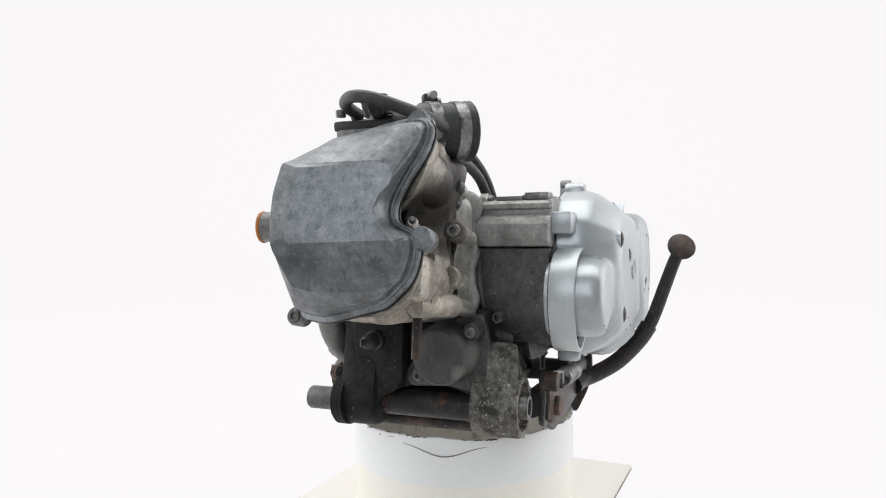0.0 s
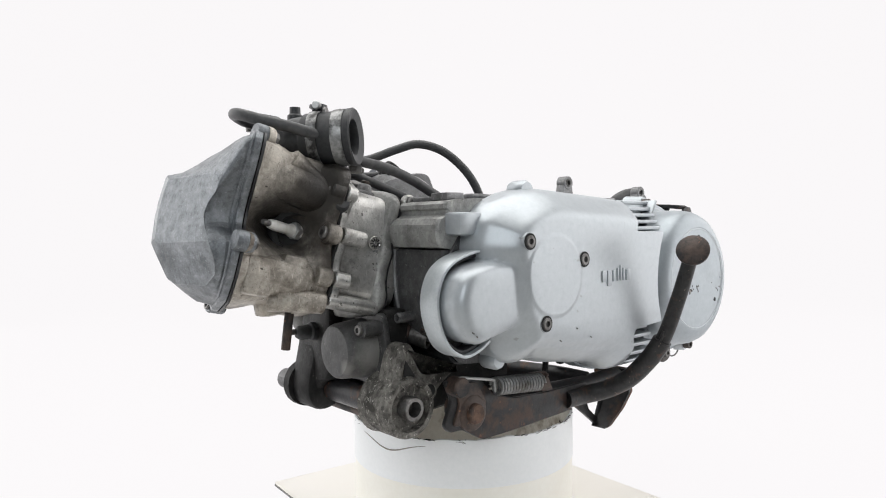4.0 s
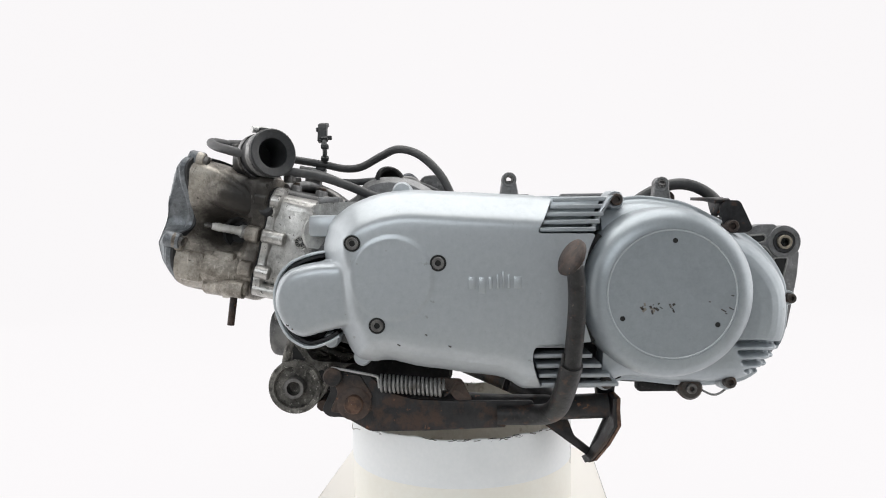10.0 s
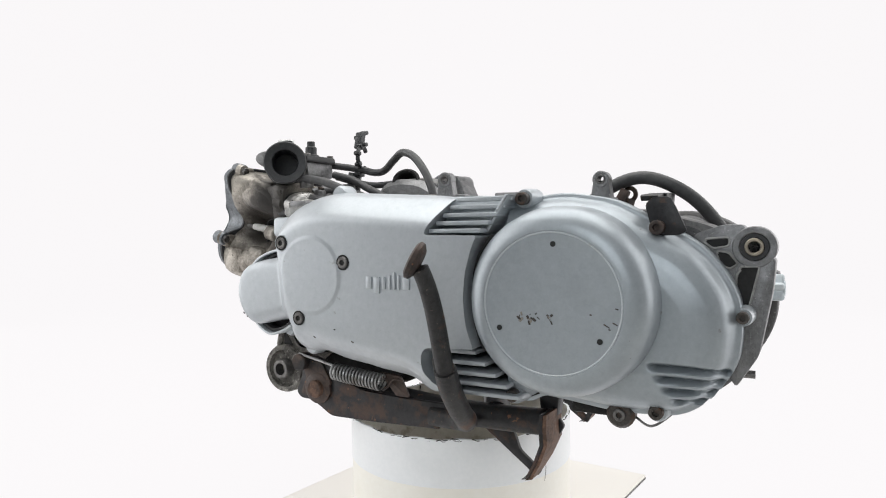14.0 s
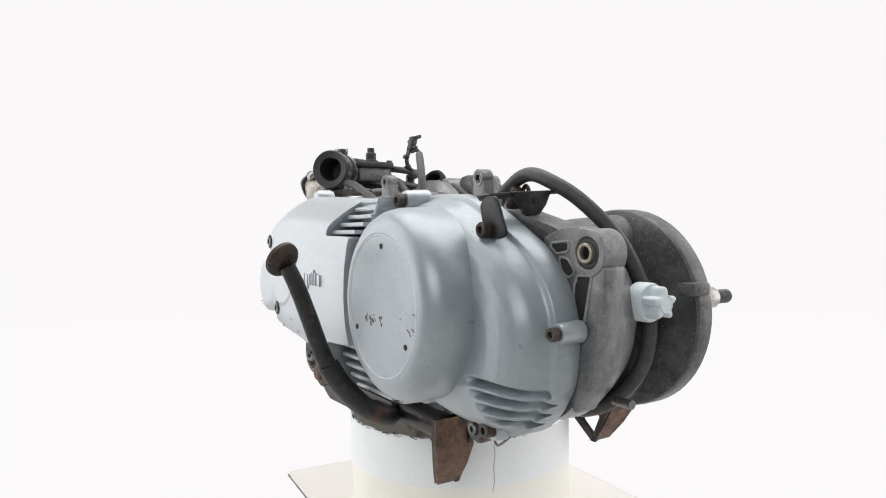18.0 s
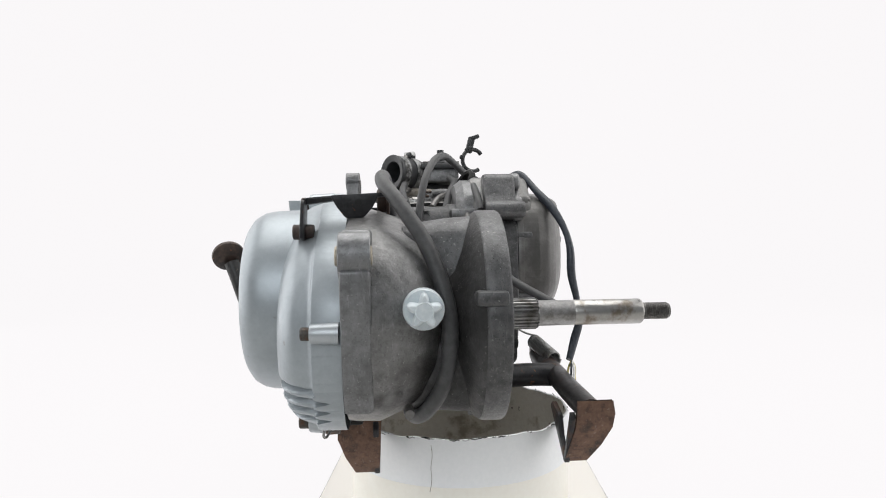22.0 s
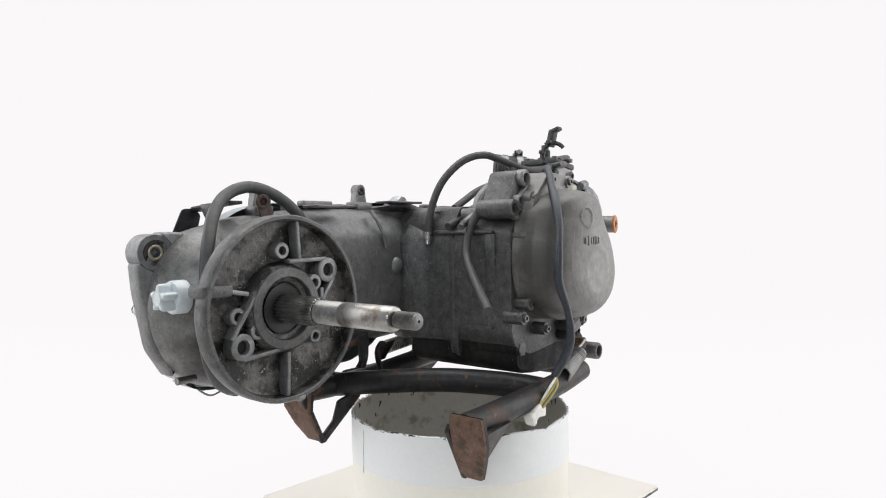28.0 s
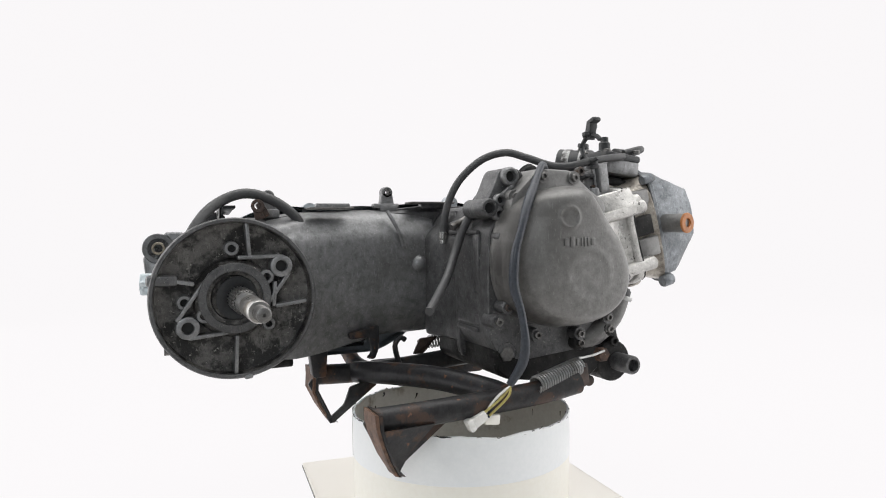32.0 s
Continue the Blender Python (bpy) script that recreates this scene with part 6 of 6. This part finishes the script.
    # black triangle paints a shaded pocket on the flat leg
    part("pocket", slab(fillet([(-0.1955, 0.2890), (-0.1810, 0.2685), (-0.1970, 0.2660)], 0.003, 3), -0.1270, -0.1286, 0.0003), VOID, leg, "black patch painting the shade of a pocket")
    part("rib", tube([(-0.2050, -0.1270, 0.2640), (-0.2010, -0.1275, 0.2820), (-0.1935, -0.1250, 0.3000)], 0.0048, 12, 5), CRUST, leg)
    # small water pipe beside the leg
    v = (Vector((-0.1465, -0.1093, 0.301)) - Vector((-0.1562, -0.0912, 0.3062))).normalized()
    fit = part("water_fitting", hoop(Vector((-0.1562, -0.0912, 0.3062)) - v * 0.02, v, 0.0115, 0.0086, 0.042), STEEL_DARK, engine, "dull steel water fitting with an open end")
    hole(Vector((-0.1562, -0.0912, 0.3062)) + v * 0.004, v, 0.0088, fit)
    part("collar", hoop(Vector((-0.1562, -0.0912, 0.3062)) - v * 0.012, v, 0.0150, 0.0110, 0.014), RUST_DARK, fit, "rusty collar")
    return leg


def build_stand():
    o = fillet([(-0.158, 0.262), (-0.148, 0.240), (-0.160, 0.215), (-0.152, 0.207), (-0.134, 0.207), (-0.104, 0.1898), (-0.040, 0.1905), (0.0490, 0.1938, 0.001), (0.0495, 0.2030, 0.001), (0.082, 0.206), (0.082, 0.224), (0.0, 0.224), (-0.055, 0.227), (-0.085, 0.236), (-0.105, 0.255), (-0.125, 0.262)], 0.006, 3)
    arm = part("centre_stand", slab(o, -0.148, -0.142, 0.0015), STAND, engine, "black centre stand with rust patches and rusty feet")
    part("washer", lathe([(0.0195, 0), (0.0195, 0.0035), (0.0165, 0.0055), (0, 0.0055)], (-0.122, -0.148, 0.2235), LEFT, 28), RUST_DARK, arm)
    part("side_plate", slab(fillet([(-0.150, 0.258), (-0.140, 0.236), (-0.150, 0.214), (-0.132, 0.212), (-0.10, 0.230), (-0.115, 0.256)], 0.005, 3), -0.1515, -0.1478, 0.001), RUST_DARK, arm, "brown rusted side plate")
    bolt((-0.122, -0.153, 0.2235), LEFT, 0.011, arm, RUST, 0.006, "pivot_bolt", False, "rusty pivot bolt")
    part("end_plate", slab(fillet([(-0.118, 0.250), (-0.070, 0.236), (-0.066, 0.214), (-0.085, 0.208), (-0.122, 0.222)], 0.005, 3), 0.1175, 0.1225, 0.0012), RUST_DARK, arm, "brown rusted end plate")
    hexbolt((-0.1585, 0.096, 0.2518), RIGHT, 0.0095, arm, RUST, 0.008, "rusty hex bolt")
    for s in (-1, 1):
        way = [(-0.13, -0.128, 0.224), (-0.05, -0.128, 0.220), (0.04, -0.128, 0.213), (0.11, -0.128, 0.2115), (0.168, -0.130, 0.2135)] if s < 0 else [(-0.098, 0.128, 0.228), (-0.05, 0.129, 0.222), (0.0, 0.130, 0.219), (0.05, 0.130, 0.2165), (0.11, 0.130, 0.2145), (0.168, 0.130, 0.2135)]
        part("leg", tube(way, 0.0142, 18, 6), STAND, arm)
        # foot: rusty bent pad with a strut plate
        y0 = -0.160 if s < 0 else 0.106
        e = 0.0 if s > 0 else 0.012
        pr = [(0.1725 + e / 2, 0.2265), (0.1720 + e / 2, 0.212), (0.1670 + e, 0.195), (0.1565 + e, 0.172), (0.143 + e, 0.150), (0.138 + e, 0.148)]
        bm = bmesh.new()
        loops = []
        for i, (x, z) in enumerate(pr):
            w = ((0.046, 0.047, 0.046, 0.038, 0.026, 0.022) if s < 0 else (0.040, 0.043, 0.042, 0.036, 0.026, 0.022))[i]
            ym = ((-0.1265, -0.1265, -0.127, -0.124, -0.120, -0.120) if s < 0 else (0.134, 0.135, 0.134, 0.127, 0.119, 0.118))[i]
            loops.append([Vector((x, ym - w / 2, z)), Vector((x, ym + w / 2, z)), Vector((x - 0.004, ym + w / 2, z - 0.001)), Vector((x - 0.004, ym - w / 2, z - 0.001))])
        pad = part("foot", rings(bm, loops), RUST, arm, "rust-covered foot pad")
        part("foot_back", rings(bmesh.new(), [[p + Vector((-0.0044, 0, 0)) for p in lp] for lp in loops]), STAND, pad, "black painted inner side")
        sy = s * 0.109
        strut = [(0.138 + e, 0.147), (0.146 + e, 0.152), (0.121 + e, 0.172), (0.112 + e, 0.196), (0.080 + e, 0.204), (0.072 + e, 0.196)]
        part("foot_strut", slab(fillet(strut, 0.003, 3), sy - 0.003, sy + 0.003, 0.001), STAND, arm)
        part("foot_strut", slab(fillet([(0.136 + e, 0.150), (0.142 + e, 0.147), (0.172 + e, 0.206), (0.166 + e, 0.214)], 0.002, 2), sy - 0.003, sy + 0.003, 0.001), BLACK, arm)
    part("cross_tube", tube([(0.110, -0.125, 0.2130), (0.095, -0.090, 0.2175), (0.068, -0.040, 0.2215), (0.040, 0.010, 0.2235), (0.018, 0.060, 0.2225), (0.004, 0.100, 0.2205), (0.002, 0.128, 0.2190)], 0.0155, 18, 6), BLACK, arm)
    gus = [Vector((0.166, 0.1545, 0.2075)), Vector((0.100, 0.1440, 0.2060)), Vector((0.128, 0.1330, 0.172)), Vector((0.1385, 0.1270, 0.149))]
    part("gusset", rings(bmesh.new(), [gus, [p + Vector((0, -0.003, 0)) for p in gus]]), BLACK, arm, "black gusset behind the foot pad")
    # stop hooks below the case
    part("stop_hook", slab(fillet([(0.155, 0.272), (0.185, 0.272), (0.178, 0.215), (0.160, 0.215)], 0.004, 3), -0.118, -0.10, 0.002), BLACK, arm)
    part("stop_hook", slab(fillet([(0.085, 0.285), (0.13, 0.275), (0.128, 0.266), (0.100, 0.268), (0.096, 0.245), (0.104, 0.238), (0.092, 0.236), (0.086, 0.25)], 0.004, 3), -0.098, -0.088, 0.002), BLACK, arm)
    part("stop_hook", tube([(0.052, -0.10, 0.225), (0.058, -0.10, 0.250), (0.050, -0.10, 0.262), (0.042, -0.10, 0.258)], 0.004, 8, 4), BLACK, arm)
    # foot lever with its round pad
    way = [(0.040, -0.145, 0.2080), (0.076, -0.149, 0.2085), (0.0955, -0.168, 0.2155), (0.1028, -0.1957, 0.2330), (0.1064, -0.2224, 0.2614), (0.1093, -0.2402, 0.2897), (0.1106, -0.2578, 0.3375), (0.1088, -0.2680, 0.366), (0.1055, -0.2755, 0.384)]
    part("foot_lever", tube(way, lambda u: 0.0104 - 0.0022 * u, 18, 6), LEVER, arm, "bent black foot lever with rust patches")
    part("lever_sleeve", tube(way[:5] + [(0.1088, -0.2372, 0.2840)], 0.0114, 18, 6), LEVER, arm)
    part("sleeve_tongue", tube([(0.1010, -0.2300, 0.2720), (0.1000, -0.2395, 0.2850), (0.0996, -0.2440, 0.2960)], lambda u: 0.0034 - 0.0022 * u, 10, 4), LEVER, arm)
    nrm = Vector((0.83, 0.32, -0.46))
    part("pad", lathe([(0.004, -0.006), (0.013, -0.0055), (0.0180, -0.002), (0.0185, 0.0015), (0.016, 0.0035), (0, 0.0045)], (0.1025, -0.2795, 0.3915), -nrm, 28), RUST_DARK, arm, "worn rusty round pad")
    # return springs
    part("spring", coil((-0.0920, -0.156, 0.2480), (-0.0200, -0.156, 0.2415), 0.0090, 0.0016, 15.5), SPRING, arm, "grey coil spring")
    part("spring_end", tube([(-0.146, -0.157, 0.2655), (-0.136, -0.157, 0.2640), (-0.098, -0.156, 0.2560), (-0.094, -0.156, 0.2530), (-0.0925, -0.156, 0.2420)], 0.0016, 8, 3), ZINC, arm)
    part("spring_end", tube([(-0.0200, -0.156, 0.2330), (-0.013, -0.156, 0.238), (-0.006, -0.155, 0.247), (0.002, -0.15, 0.245)], 0.0016, 8, 3), RUST_DARK, arm)
    bolt((-0.1446, -0.149, 0.2555), LEFT, 0.0108, arm, RUST_DARK, 0.012, "hook_bolt", False, "rusty hook bolt")
    part("hook_plate", slab(fillet([(-0.03, 0.252), (0.0, 0.250), (0.012, 0.226), (-0.006, 0.226)], 0.003, 3), -0.150, -0.146, 0.001), RUST_DARK, arm)
    part("spring", coil((-0.105, 0.122, 0.2465), (-0.033, 0.136, 0.2325), 0.0098, 0.0016, 19), SPRING, arm, "grey coil spring")
    part("spring_end", tube([(-0.105, 0.122, 0.2560), (-0.118, 0.118, 0.2555), (-0.138, 0.112, 0.256), (-0.156, 0.107, 0.2585)], 0.0016, 8, 3), ZINC, arm)
    part("spring_end", tube([(-0.033, 0.136, 0.223), (-0.028, 0.136, 0.217), (-0.034, 0.133, 0.212)], 0.0016, 8, 3), ZINC, arm)


def build_wiring():
    pts = [(-0.086, 0.078, 0.486), (-0.076, 0.090, 0.4965), (-0.066, 0.100, 0.4945), (-0.046, 0.116, 0.4705), (-0.026, 0.133, 0.4465), (-0.010, 0.146, 0.418), (0.001, 0.151, 0.391), (0.004, 0.152, 0.355), (-0.001, 0.160, 0.3225), (-0.003, 0.164, 0.292), (-0.003, 0.157, 0.265), (0.008, 0.147, 0.240)]
    loom = part("wiring_loom", tube(pts, lambda u: 0.0051 + 0.0007 * math.sin(u * 23), 14, 6), BLUETAPE, engine, "blue-black sleeved alternator wiring with plugs")
    rnd = random.Random(2)
    for k in range(5):
        m = WIRE_Y if k < 3 else (BLUETAPE if k == 3 else CERAMIC)
        e = (0.034 + 0.006 * k - (0.018 if k > 2 else 0), 0.140 + rnd.uniform(-0.004, 0.006), 0.207 - 0.003 * (k % 2))
        part("wire", tube([(0.009, 0.150, 0.239), (0.014 + 0.003 * k, 0.148 + rnd.uniform(-0.006, 0.006), 0.228), e], 0.0015, 6, 6), m, loom, "thin yellow wire" if k < 3 else "")
    part("plug_connector", block((0.048, 0.1425, 0.2030), (0.024, 0.011, 0.012), 0.002, Matrix.Rotation(radians(28), 4, "Y")), CERAMIC, loom, "white plastic plug")
    part("plug_lip", block((0.057, 0.1425, 0.1985), (0.008, 0.0135, 0.0145), 0.002, Matrix.Rotation(radians(28), 4, "Y")), CERAMIC, loom)
    part("plug_connector", block((0.027, 0.136, 0.200), (0.020, 0.011, 0.012), 0.002, Matrix.Rotation(radians(-8), 4, "Y")), CREAM, loom, "yellowed plastic plug")


def build_underside():
    # drain bolts and bent wire clip below the belt case
    part("drain_plug", lathe([(0.0135, 0), (0.014, 0.012), (0.011, 0.016), (0, 0.016)], (0.2552, -0.140, 0.2385), LEFT, 20), BOLT, engine, "black rubber-capped drain plug")
    bolt((0.2552, -0.156, 0.2385), LEFT, 0.006, engine, STEEL_DARK, 0.003)
    part("wire_clip", tube([(0.266, -0.145, 0.237), (0.280, -0.150, 0.230), (0.290, -0.152, 0.233), (0.302, -0.150, 0.243)], 0.0012, 6, 4), STEEL_DARK, engine, "bent steel wire clip")
    part("rubber_stop", block((0.226, -0.128, 0.2365), (0.05, 0.02, 0.012), 0.003), CASE_DARK, engine, "dark rubber stop")
    part("sump", prism(fillet([(-0.165, 0.275), (-0.012, 0.275), (-0.010, 0.240), (-0.024, 0.229), (-0.06, 0.2235), (-0.15, 0.216), (-0.17, 0.23)], 0.008, 3), [(0.004, -0.10), (0, -0.095), (0, 0.075), (0.004, 0.080)]), CASE_DARK, engine, "oily dark sump")


build_right_cover()
build_cylinder_and_head()
build_intake()
build_front_mount()
build_stand()
build_wiring()
build_underside()


def motions():
    steps = [0.5 * k for k in range(int(SECONDS * 2) + 1)]
    for thing in (board, bucket, engine):
        walk(thing, [(t, pose(0, 0, 0, 0, 0, turn(t))) for t in steps])


motions()
